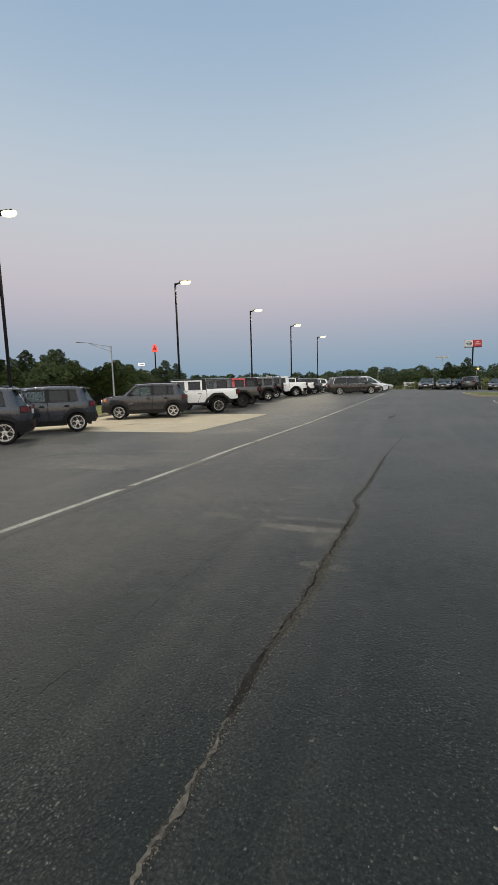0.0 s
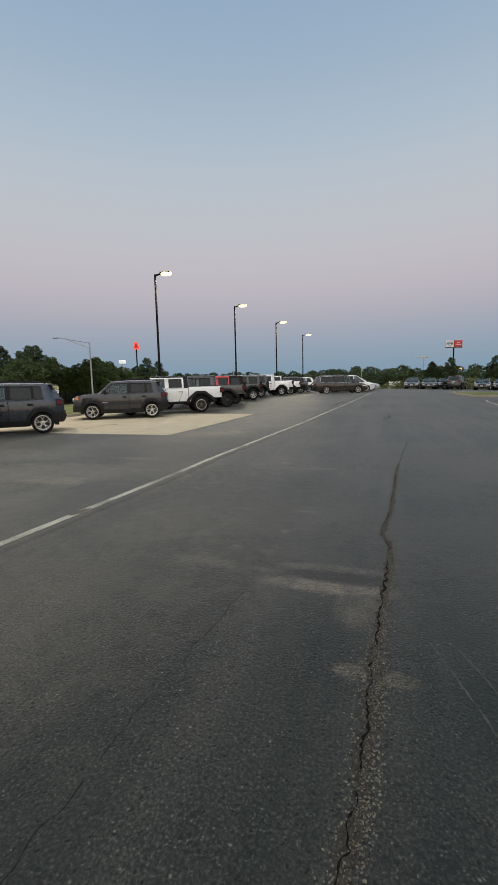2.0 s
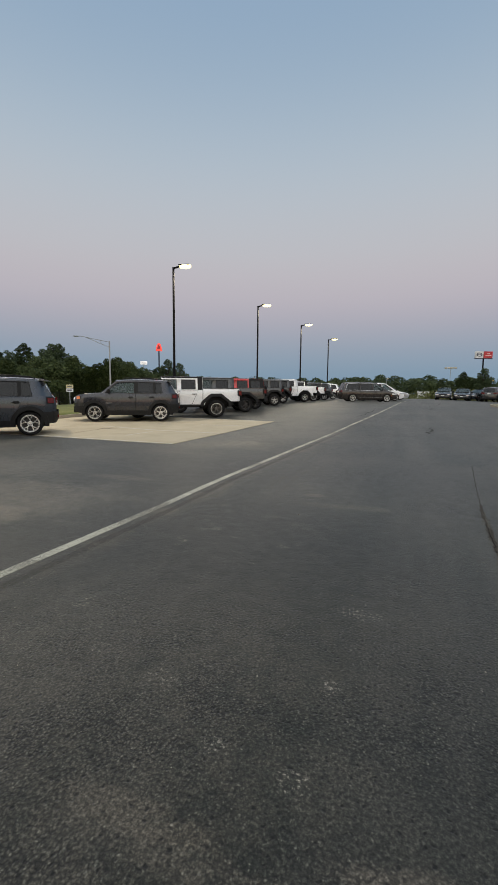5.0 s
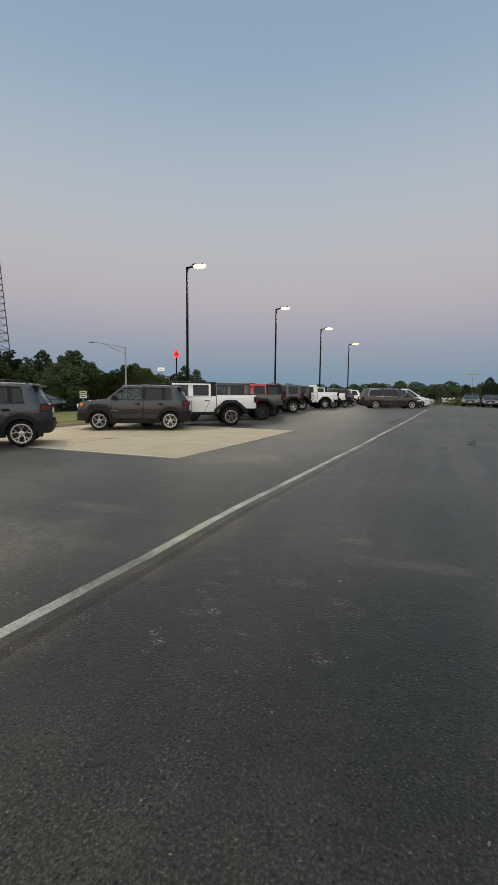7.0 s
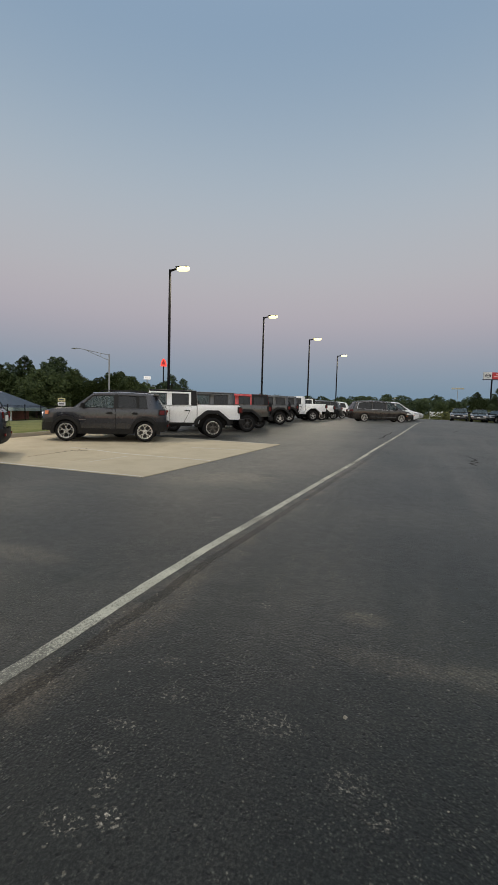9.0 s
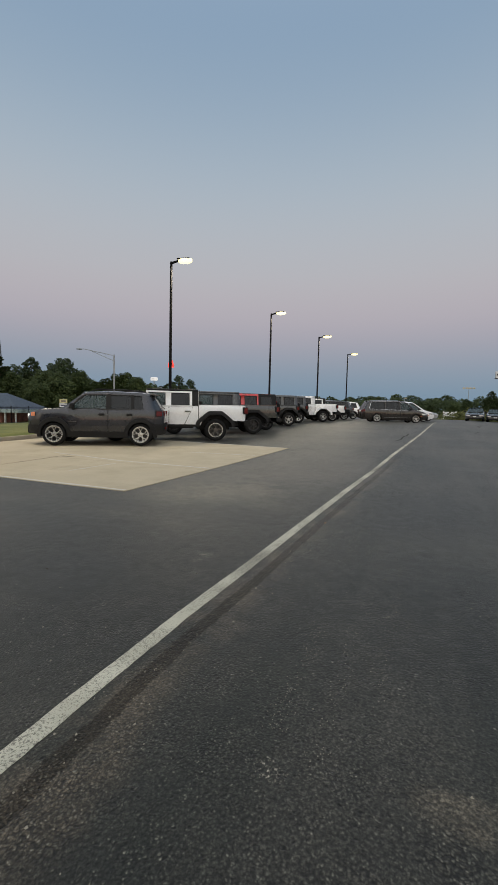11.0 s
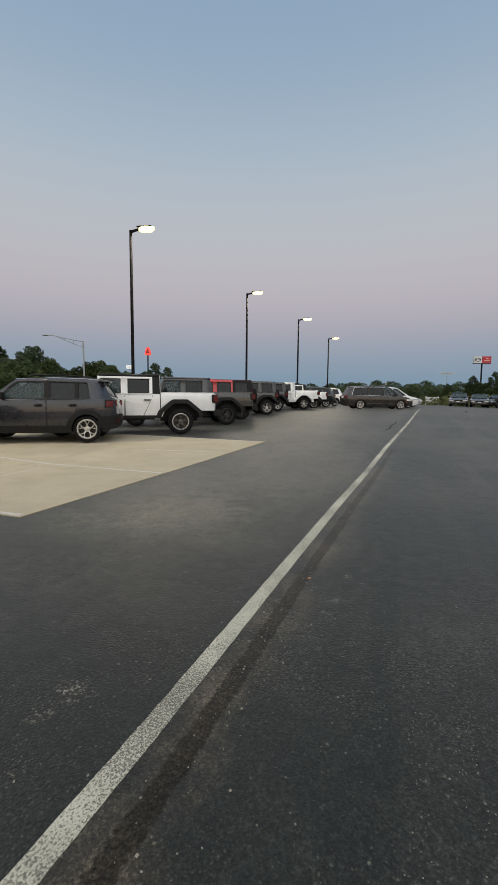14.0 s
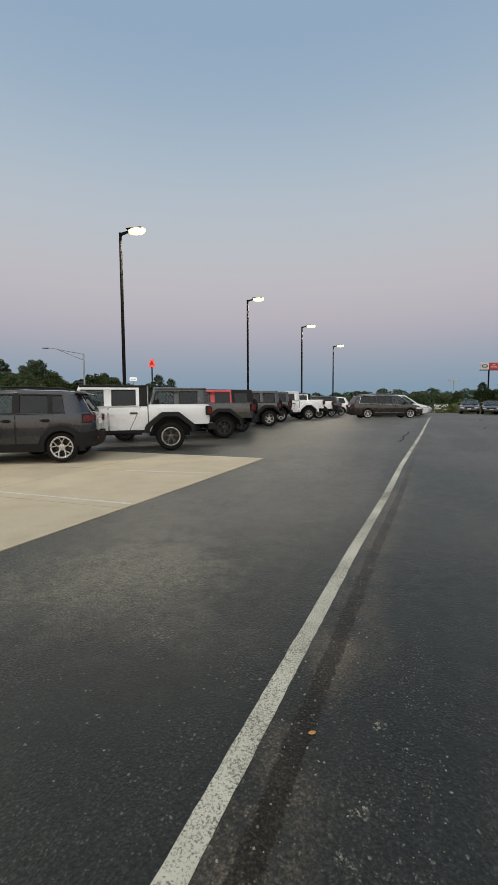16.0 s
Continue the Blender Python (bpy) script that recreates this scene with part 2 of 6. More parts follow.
    base = n.mix(seam, base, n.ramp(rag, [(0.3, (0.014, 0.011, 0.008)), (0.7, (0.030, 0.023, 0.0155))]))
    # scraped, chalky scuffs
    chalk = n.ramp(n.noise(48, 4, 0.7, True), [(0.54, (0.0,)), (0.60, (1.0,))])
    for cx, cy, rx, ry, a in ((-3.18, 7.68, 0.09, 0.03, 0.7), (-3.17, 7.54, 0.06, 0.03, 0.8), (-3.06, 7.42, 0.045, 0.06, 1.0), (-2.96, 7.31, 0.05, 0.04, 1.0), (-3.09, 7.25, 0.07, 0.04, 0.8), (-2.61, 7.93, 0.13, 0.07, 0.55),
                              (-2.23, 7.75, 0.09, 0.07, 0.6), (-2.12, 7.64, 0.05, 0.03, 0.8), (-3.25, 8.16, 0.05, 0.05, 0.8), (-3.08, 7.93, 0.08, 0.05, 0.5), (-3.16, 6.96, 0.03, 0.05, 1.0), (-3.09, 6.88, 0.04, 0.04, 1.0), (-3.10, 6.77, 0.03, 0.02, 1.0),
                              (-2.79, 6.92, 0.03, 0.02, 0.8), (-2.70, 7.14, 0.06, 0.03, 0.6), (-2.25, 7.12, 0.03, 0.02, 0.9), (-2.19, 7.06, 0.06, 0.04, 0.7), (-2.98, 9.0, 0.06, 0.05, 0.9), (-4.30, 11.03, 0.09, 0.07, 0.9), (-4.33, 10.88, 0.05, 0.06, 0.7),
                              (-3.31, 12.34, 0.03, 0.05, 0.9), (-3.27, 12.76, 0.03, 0.03, 1.0), (-3.33, 12.16, 0.03, 0.04, 0.8), (-4.55, 13.1, 0.10, 0.05, 0.6), (-5.2, 8.6, 0.3, 0.10, 0.5), (-4.4, 6.9, 0.22, 0.12, 0.5),
                              (-1.42, 6.1, 0.14, 0.06, 0.8), (-1.48, 5.36, 0.04, 0.05, 0.9), (-1.53, 4.82, 0.06, 0.05, 0.8), (-1.86, 4.87, 0.05, 0.04, 0.7), (-2.25, 5.15, 0.10, 0.05, 0.5), (-2.69, 5.23, 0.08, 0.05, 0.6), (-3.13, 5.62, 0.06, 0.06, 0.8)):
        base = n.mix(n.math("MULTIPLY", n.math("MULTIPLY", ellipse_mask(n, cx, cy, rx, ry, wob, 0.45), chalk), a), base, (0.36, 0.32, 0.255))
    # exposed aggregate: coarse where the binder has worn off, nearly smooth between
    worn = n.ramp(n.noise(0.75, 6, 0.66, True), [(0.40, (0.0,)), (0.60, (1.0,))])
    worn2 = n.ramp(n.noise(3.4, 5, 0.7, True), [(0.40, (0.25,)), (0.58, (1.0,))])
    rough_here = n.math("MULTIPLY", worn, worn2)
    warp = n.node("ShaderNodeTexNoise", Scale=30.0, Detail=2.0)
    n.link(n.coord(True), warp.inputs["Vector"])
    bent = n.node("ShaderNodeVectorMath")
    bent.operation = "MULTIPLY_ADD"
    n.link(warp.outputs["Color"], bent.inputs[0])
    bent.inputs[1].default_value = (0.024, 0.024, 0.0)
    n.link(n.coord(True), bent.inputs[2])

    def stones(scale, r0, r1, t0, t1):
        v = n.node("ShaderNodeTexVoronoi", Scale=scale)
        n.link(bent.outputs[0], v.inputs["Vector"])
        c = n.node("ShaderNodeSeparateColor")
        n.link(v.outputs["Color"], c.inputs[0])
        core = n.ramp(v.outputs["Distance"], [(r0, (1.0,)), (r1, (0.0,))])
        return v, c, core, n.math("MULTIPLY", core, n.ramp(c.outputs[0], [(t0, (0.0,)), (t1, (1.0,))]))

    vor, vc, core, stone = stones(88.0, 0.20, 0.44, 0.50, 0.95)
    some = n.math("ADD", n.math("MULTIPLY", rough_here, 0.85), 0.10)
    base = n.mix(n.math("MULTIPLY", stone, some), base, n.ramp(vc.outputs[1], [(0.1, (0.080, 0.086, 0.072)), (0.9, (0.235, 0.222, 0.175))]))
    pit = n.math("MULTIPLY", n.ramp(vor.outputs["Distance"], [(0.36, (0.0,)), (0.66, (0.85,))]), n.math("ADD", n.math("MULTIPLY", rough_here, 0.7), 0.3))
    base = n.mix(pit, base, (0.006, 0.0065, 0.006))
    chip, sepk, ccore, pale = stones(43.0, 0.14, 0.32, 0.86, 0.97)
    drift = n.ramp(n.noise(0.9, 5, 0.7, True), [(0.44, (0.06,)), (0.62, (1.0,))])
    base = n.mix(n.math("MULTIPLY", pale, drift), base, n.ramp(sepk.outputs[1], [(0.2, (0.12, 0.11, 0.085)), (0.8, (0.29, 0.265, 0.21))]))
    dark = n.math("MULTIPLY", n.ramp(chip.outputs["Distance"], [(0.16, (1.0,)), (0.42, (0.0,))]), n.ramp(sepk.outputs[2], [(0.82, (0.0,)), (0.92, (0.85,))]))
    base = n.mix(dark, base, (0.004, 0.004, 0.004))
    grain = n.noise(70, 3, 0.8, True)
    base = n.mix(1.0, base, n.ramp(grain, [(0.34, (0.30,)), (0.5, (0.78,)), (0.66, (1.8,))]), "MULTIPLY")
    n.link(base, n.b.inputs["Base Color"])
    n.link(n.ramp(fine, [(0.3, (0.46,)), (0.7, (0.60,))]), n.b.inputs["Roughness"])
    n.b.inputs["Sheen Weight"].default_value = 0.11
    n.b.inputs["Sheen Roughness"].default_value = 0.45
    n.b.inputs["Sheen Tint"].default_value = (0.95, 0.97, 0.97, 1)
    n.link(n.ramp(seam, [(0.0, (0.26,)), (0.85, (0.08,))]), n.b.inputs["Specular IOR Level"])
    h = n.math("MULTIPLY", n.math("MULTIPLY", vor.outputs["Distance"], -0.9), n.math("ADD", n.math("MULTIPLY", rough_here, 0.75), 0.25))
    h = n.math("ADD", h, n.math("MULTIPLY", fine, 0.18))
    h = n.math("ADD", h, n.math("MULTIPLY", n.math("SUBTRACT", pale, dark), 0.7))
    n.bump(h, 0.46, 0.010)
    return n.m


def concrete_material(name, a, b, scale=1.4):
    n = Nodes(name)
    mid = n.noise(scale, 6, 0.6, True)
    fine = n.noise(40, 4, 0.7, True)
    base = n.ramp(mid, [(0.3, a), (0.7, b)])
    base = n.mix(n.ramp(fine, [(0.35, (0.16,)), (0.6, (0.0,))]), base, (0.2, 0.17, 0.13))
    stain = n.noise(0.7, 5, 0.7, True)
    base = n.mix(n.ramp(stain, [(0.56, (0.0,)), (0.72, (0.35,))]), base, (0.26, 0.22, 0.16))
    n.link(base, n.b.inputs["Base Color"])
    n.b.inputs["Roughness"].default_value = 0.85
    n.bump(fine, 0.25, 0.004)
    return n.m


def worn_paint_material():
    n = Nodes("worn_white_paint")
    wear = n.noise(105, 5, 0.75, True)
    broad = n.noise(1.1, 4, 0.6, True)
    thr = n.math("ADD", wear, n.math("MULTIPLY", n.math("SUBTRACT", broad, 0.5), 0.45))
    fac = n.ramp(thr, [(0.48, (0.0,)), (0.58, (0.85,))])
    tone = n.ramp(n.noise(3, 4, 0.6, True), [(0.3, (0.45, 0.43, 0.335)), (0.7, (0.60, 0.575, 0.46))])
    n.link(n.mix(fac, tone, (0.075, 0.07, 0.06)), n.b.inputs["Base Color"])
    n.b.inputs["Roughness"].default_value = 0.8
    n.bump(wear, 0.3, 0.004)
    return n.m


def grass_material():
    n = Nodes("mown_grass")
    mid = n.noise(0.5, 5, 0.6, True)
    fine = n.noise(18, 4, 0.7, True)
    base = n.ramp(mid, [(0.3, (0.095, 0.125, 0.03)), (0.5, (0.17, 0.175, 0.045)), (0.7, (0.26, 0.23, 0.075))])
    n.link(n.mix(n.ramp(fine, [(0.3, (0.5,)), (0.7, (0.0,))]), base, (0.03, 0.045, 0.012)), n.b.inputs["Base Color"])
    n.b.inputs["Roughness"].default_value = 0.95
    n.bump(fine, 0.8, 0.03)
    return n.m


def leaf_material(name, dark, light):
    if name in MATS:
        return MATS[name]
    n = Nodes(name)
    geo = n.node("ShaderNodeNewGeometry")
    n.link(n.ramp(geo.outputs["Random Per Island"], [(0.0, dark), (1.0, light)]), n.b.inputs["Base Color"])
    n.b.inputs["Roughness"].default_value = 0.7
    n.b.inputs["Specular IOR Level"].default_value = 0.2
    MATS[name] = n.m
    return n.m


ASPHALT = asphalt_material()
CONCRETE = concrete_material("pad_concrete", (0.40, 0.34, 0.235), (0.50, 0.43, 0.305))
KERB = concrete_material("kerb_concrete", (0.33, 0.29, 0.22), (0.44, 0.39, 0.31))
LINE = worn_paint_material()
GRASS = grass_material()
TAR = simple("crack_tar", (0.020, 0.017, 0.013), 0.8, vary=0.45, scale=9, bump=0.4, spec=0.2)
DIRT = simple("dirt_fill", (0.043, 0.036, 0.027), 0.95, vary=0.75, scale=45, bump=0.9)
BLACK = simple("black_plastic", (0.012, 0.012, 0.0125), 0.6, vary=0.2, spec=0.25)
SATIN = simple("satin_black_metal", (0.009, 0.009, 0.010), 0.8, vary=0.2, spec=0.10)
RUBBER = simple("tyre_rubber", (0.011, 0.011, 0.0115), 0.85, vary=0.25, bump=0.2, spec=0.2)
SILVER = simple("machined_alloy", (0.55, 0.55, 0.54), 0.28, 0.75, vary=0.06)
DARKRIM = simple("dark_alloy", (0.05, 0.05, 0.052), 0.35, 0.7, vary=0.2)
CHROME = simple("chrome", (0.75, 0.75, 0.76), 0.12, 1.0, vary=0.03)
REDLENS = simple("red_lens", (0.115, 0.003, 0.004), 0.25, vary=0.3, scale=14, coat=0.25, spec=0.3)
AMBER = simple("amber_lens", (0.55, 0.14, 0.03), 0.15, vary=0.1, coat=1.0)
CLEARLENS = simple("clear_lens", (0.55, 0.57, 0.6), 0.08, 0.4, vary=0.1, coat=1.0)
SEAT = simple("seat_cloth", (0.02, 0.02, 0.021), 0.85, vary=0.2)
PAPER = simple("window_paper", (0.55, 0.55, 0.52), 0.7, vary=0.08)
PLATE = simple("plate_white", (0.7, 0.7, 0.68), 0.5, vary=0.05)
GALV = simple("galvanised_steel", (0.36, 0.37, 0.38), 0.45, 0.6, vary=0.12)
BARK = simple("bark", (0.06, 0.045, 0.032), 0.9, vary=0.35, scale=4, bump=0.5)
# the clear panes' teal film colour stands in for reflected sky
CLEAR = glass("clear_glass", (0.72, 0.84, 0.86), 0.50, (0.055, 0.085, 0.088))
PRIVACY = glass("privacy_glass", (0.20, 0.22, 0.23), 0.30)
GLOW = emitter("lamp_glow", (1.0, 0.84, 0.38), 2.0)
WHITE_P = paint("white_car_paint", (0.80, 0.81, 0.82), 0.0)
GRANITE_P = paint("granite_car_paint", (0.030, 0.031, 0.038), 0.55)
SLATE_P = paint("slate_blue_car_paint", (0.024, 0.032, 0.046), 0.55)
GRAY_P = paint("dark_grey_car_paint", (0.042, 0.044, 0.044), 0.25)
RED_P = paint("red_car_paint", (0.42, 0.015, 0.018), 0.1)
BROWN_P = paint("umber_car_paint", (0.024, 0.019, 0.017), 0.4)
SILVER_P = paint("silver_car_paint", (0.50, 0.51, 0.52), 0.6)
BLACK_P = paint("black_car_paint", (0.016, 0.018, 0.020), 0.2)
NIGHT_P = paint("dark_teal_car_paint", (0.025, 0.035, 0.042), 0.35)


# ---------------- mesh helpers ----------------
def mesh_of(name, bm, material, smooth=30):
    bmesh.ops.recalc_face_normals(bm, faces=bm.faces)
    for f in bm.faces:
        f.smooth = smooth > 0
    if smooth:
        for e in bm.edges:
            if len(e.link_faces) == 2 and e.calc_face_angle(0) > radians(smooth):
                e.smooth = False
    me = bpy.data.meshes.new(name)
    bm.to_mesh(me)
    bm.free()
    me.materials.append(material)
    return me


def part(name, bm, material, parent=None, label="", smooth=30):
    ob = new(name, mesh_of(name, bm, material, smooth) if isinstance(bm, bmesh.types.BMesh) else bm)
    ob.parent = parent
    if label:
        tagged(ob, label)
    return ob


def thing(name, label, category, group="", kind="", m=None):
    ob = tagged(new(name), label, category, group, kind)
    ob.empty_display_size = 0.2
    if m is not None:
        ob.matrix_basis = m
    return ob


def box(bm, x0, x1, y0, y1, z0, z1, bevel=0.0):
    v = [bm.verts.new(p) for p in ((x0, y0, z0), (x1, y0, z0), (x1, y1, z0), (x0, y1, z0), (x0, y0, z1), (x1, y0, z1), (x1, y1, z1), (x0, y1, z1))]
    fs = [bm.faces.new([v[i] for i in q]) for q in ((3, 2, 1, 0), (4, 5, 6, 7), (0, 1, 5, 4), (1, 2, 6, 5), (2, 3, 7, 6), (3, 0, 4, 7))]
    if bevel:
        bmesh.ops.bevel(bm, geom=list({e for f in fs for e in f.edges}), offset=bevel, segments=2, affect="EDGES")
    return bm


def rings(bm, rows, closed=True, cap=False):
    """Skins rows of points, each the same length."""
    vs = [[bm.verts.new(p) for p in r] for r in rows]
    k = len(rows[0])
    for a, b in zip(vs, vs[1:]):
        for i in range(k if closed else k - 1):
            j = (i + 1) % k
            bm.faces.new((a[i], a[j], b[j], b[i]))
    if cap:
        bm.faces.new(vs[0])
        bm.faces.new(vs[-1])
    return bm


def tube(bm, pts, r0, r1=None, n=8):
    r1 = r0 if r1 is None else r1
    pts = [Vector(p) for p in pts]
    rows = []
    for i, p in enumerate(pts):
        d = (pts[min(i + 1, len(pts) - 1)] - pts[max(i - 1, 0)]).normalized()
        a = d.orthogonal().normalized() if abs(d.z) > 0.9 else d.cross(Vector((0, 0, 1))).normalized()
        b = d.cross(a)
        r = r0 + (r1 - r0) * i / (len(pts) - 1)
        rows.append([p + r * (math.cos(q) * a + math.sin(q) * b) for q in (2 * math.pi * k / n for k in range(n))])
    return rings(bm, rows, cap=True)


def lathe_y(bm, profile, n=24, closed=False):
    """Turns a profile of (radius, y) round the y axis."""
    rows = [[(r * math.cos(q), y, r * math.sin(q)) for q in (2 * math.pi * k / n for k in range(n))] for r, y in profile]
    if closed:
        rows.append(rows[0])
    return rings(bm, rows)


def prism(bm, outline, y0, y1):
    """An outline in x and z, drawn out from y0 to y1."""
    a = [bm.verts.new((x, y0, z)) for x, z in outline]
    b = [bm.verts.new((x, y1, z)) for x, z in outline]
    for i in range(len(a)):
        j = (i + 1) % len(a)
        bm.faces.new((a[i], a[j], b[j], b[i]))
    bm.faces.new(a)
    bm.faces.new(list(reversed(b)))
    return bm


def lerp_table(tab, x):
    if x <= tab[0][0]:
        return tab[0][1]
    for (a, p), (b, q) in zip(tab, tab[1:]):
        if x <= b:
            return p + (q - p) * (x - a) / (b - a)
    return tab[-1][1]


# ---------------- ground ----------------
def lot_z(x, y):
    """Height of the lot: level where one walks, then a slow rise."""
    s = x * AHEAD[0] + y * AHEAD[1] - 17
    z = 0.025 * 2.5 * math.log1p(math.exp(min(s, 60) / 2.5))
    z = min(z, 0.68 - 0.12 * math.exp(-abs(z - 0.68) / 0.1)) if z > 0.5 else z
    drop = 0.035 * max(0.0, x - 2.5) * min(1.0, max(0.0, (y - 24) / 25))
    return max(0.0, z - min(drop, 0.45))


LEFT, RIGHT, NEAR, FAR = -15.2, 34.0, -30.0, 66.0  # edges of the asphalt


def land_z(x, y):
    """Height of the land round the lot: a verge at the kerb, falling away to the road."""
    if LEFT - 0.2 < x < RIGHT + 0.2 and NEAR - 0.2 < y < FAR + 0.2:
        return lot_z(x, y) - 0.25
    z = lot_z(max(LEFT, min(RIGHT, x)), max(NEAR, min(FAR, y)))
    if x <= LEFT:
        far = min(1.0, max(0.0, (LEFT - x - 4) / 30))
        return (z + 0.13) * (1 - far) - 1.3 * far * far * (3 - 2 * far)
    far = min(1.0, max(0.0, (y - FAR) / 40)) if y > FAR else 0.0
    return z - 0.02 - 1.0 * far


def spread(stops):
    out = []
    for a, b, n in stops:
        out += [a + (b - a) * i / n for i in range(n)]
    return out + [stops[-1][1]]


def sheet(name, xs, ys, zf, material, label, kind="structure", category="ground"):
    verts = [(x, y, zf(x, y)) for y in ys for x in xs]
    k = len(xs)
    faces = [(j * k + i, j * k + i + 1, (j + 1) * k + i + 1, (j + 1) * k + i) for j in range(len(ys) - 1) for i in range(k - 1)]
    me = bpy.data.meshes.new(name)
    me.from_pydata(verts, [], faces)
    me.polygons.foreach_set("use_smooth", [True] * len(faces))
    me.materials.append(material)
    return tagged(new(name, me), label, category, kind=kind)


sheet("ground", spread([(-3000, -200, 10), (-200, -60, 12), (-60, LEFT - 0.25, 30), (LEFT - 0.25, LEFT - 0.19, 1), (LEFT - 0.19, RIGHT + 0.19, 24), (RIGHT + 0.19, RIGHT + 0.25, 1), (RIGHT + 0.25, 200, 16), (200, 3000, 10)]),
      spread([(-3000, -100, 10), (-100, NEAR - 0.25, 8), (NEAR - 0.25, NEAR - 0.19, 1), (NEAR - 0.19, FAR + 0.19, 50), (FAR + 0.19, FAR + 0.25, 1), (FAR + 0.25, 200, 24), (200, 3000, 12)]),
      land_z, GRASS, "mown summer grass reaching out to the woods")
sheet("road", spread([(LEFT, RIGHT, 60)]), spread([(NEAR, 0, 12), (0, FAR, 90)]), lot_z, ASPHALT, "worn grey asphalt of a car lot with pale scuffs", category="asphalt")


def strip(name, path, width, material, lift, label, category, wobble=0.0, step=0.12, seed=1, kind="structure", thick=0.003):
    """A thin band laid on the lot along a path, with slightly ragged edges."""
    rnd = random.Random(seed)
    pts = []
    for (x0, y0), (x1, y1) in zip(path, path[1:]):
        n = max(1, int(math.hypot(x1 - x0, y1 - y0) / step))
        pts += [(x0 + (x1 - x0) * i / n, y0 + (y1 - y0) * i / n) for i in range(n)]
    pts.append(path[-1])
    bm = bmesh.new()
    rows = []
    for i, (x, y) in enumerate(pts):
        a, b = pts[max(0, i - 1)], pts[min(len(pts) - 1, i + 1)]
        d = math.hypot(b[0] - a[0], b[1] - a[1]) or 1
        nx, ny = (b[1] - a[1]) / d, -(b[0] - a[0]) / d
        w = width(i / len(pts)) if callable(width) else width
        l, r = w / 2 + rnd.uniform(-wobble, wobble), w / 2 + rnd.uniform(-wobble, wobble)
        z = lot_z(x, y) + lift
        rows.append([(x - nx * l, y - ny * l, z - thick), (x - nx * l, y - ny * l, z), (x + nx * r, y + ny * r, z), (x + nx * r, y + ny * r, z - thick)])
    rings(bm, rows, closed=False)
    return tagged(part(name, bm, material, smooth=0), label, category, kind=kind)


def line_x(y):
    return lerp_table([(-20, -4.7), (3.3, -4.08), (5.5, -4.0), (8, -3.92), (9.6, -3.92), (11, -3.84), (12.5, -3.77), (15, -3.64), (17.5, -3.47), (21, -3.28), (30, -2.62), (48.5, -1.42)], y)


strip("lane_line", [(line_x(y), y) for y in (-12, -6, 0, 3.3, 5.5, 6.8, 8, 9, 10, 11, 12.5, 13.7, 15, 16.2, 17.5, 19.2, 21, 25, 30, 36, 42, 48.5)], 0.098, LINE, 0.0022, "worn white painted line on the asphalt", "line", 0.0025, 0.06, 3)
SMEAR = simple("dirt_smear", (0.125, 0.108, 0.082), 0.9, vary=0.6, scale=30, bump=0.6)
strip("dirt_smear", [(-4.02, 5.32), (-4.0, 5.45), (-3.98, 5.66)], lambda s: 0.02 + 0.075 * math.sin(math.pi * min(1, s + 0.05)), SMEAR, 0.0036, "brown dirt smeared over the painted line", "dirt", 0.016, 0.02, 33, thick=0.001)
# a seam of old tar beside the line, and the long crack
crack_path = [(-0.74, -1.5), (-0.75, 0.2), (-0.745, 0.92), (-0.72, 1.3), (-0.715, 1.8), (-0.69, 2.25), (-0.64, 2.64), (-0.61, 3.0), (-0.60, 3.5), (-0.58, 3.8), (-0.555, 4.2), (-0.52, 4.7), (-0.50, 5.2), (-0.575, 5.54), (-0.49, 6.25), (-0.43, 7.27), (-0.35, 8.9), (-0.2, 10.6), (0.0, 12.6)]
crack_x = lambda y: lerp_table([(b, a) for a, b in crack_path], y)
crack_w = lambda y: lerp_table([(-1.5, 0.035), (1.2, 0.035), (1.7, 0.06), (2.3, 0.085), (2.9, 0.10), (3.3, 0.10), (3.7, 0.08), (4.6, 0.08), (5.6, 0.07), (7.3, 0.07), (8.9, 0.05), (9.4, 0.012), (12.6, 0.01)], y)
CRACK_SHADE = simple("crack_shadow", (0.013, 0.0115, 0.0095), 0.95, vary=0.3, scale=20, spec=0.05)
rnd = random.Random(11)
fill = [(crack_x(y) + 0.006 * math.sin(y * 17), y) for y in spread([(-1.5, 12.6, 300)])]
strip("crack_fill", fill, lambda s: crack_w(-1.5 + 14.1 * s) * (0.62 + 0.22 * math.sin(s * 131) * math.sin(s * 57)), DIRT, 0.0016, "dark dirt and loose grit filling a long crack", "crack", 0.012, 0.025, 7, thick=0.0015)
# flat dark strips on top of the fill paint the shade inside the open crack
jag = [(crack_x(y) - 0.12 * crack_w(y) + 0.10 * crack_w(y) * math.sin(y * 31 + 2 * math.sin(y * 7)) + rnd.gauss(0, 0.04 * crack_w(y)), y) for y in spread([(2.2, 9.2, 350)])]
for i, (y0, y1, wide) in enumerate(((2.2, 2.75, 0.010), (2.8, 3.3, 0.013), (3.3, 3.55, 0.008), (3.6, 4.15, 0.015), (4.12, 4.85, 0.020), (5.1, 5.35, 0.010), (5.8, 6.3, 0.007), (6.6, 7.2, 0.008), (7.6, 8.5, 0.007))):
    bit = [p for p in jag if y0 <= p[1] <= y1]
    strip("crack", bit, lambda s, w=wide: max(0.003, w * math.sin(math.pi * min(1, s * 1.02)) ** 0.6 * (0.75 + 0.45 * math.sin(s * 23) * math.sin(s * 61))), CRACK_SHADE, 0.0042, "jagged dark strip as the shade in an open crack", "crack", 0.0045, 0.012, 9 + i, thick=0.001)
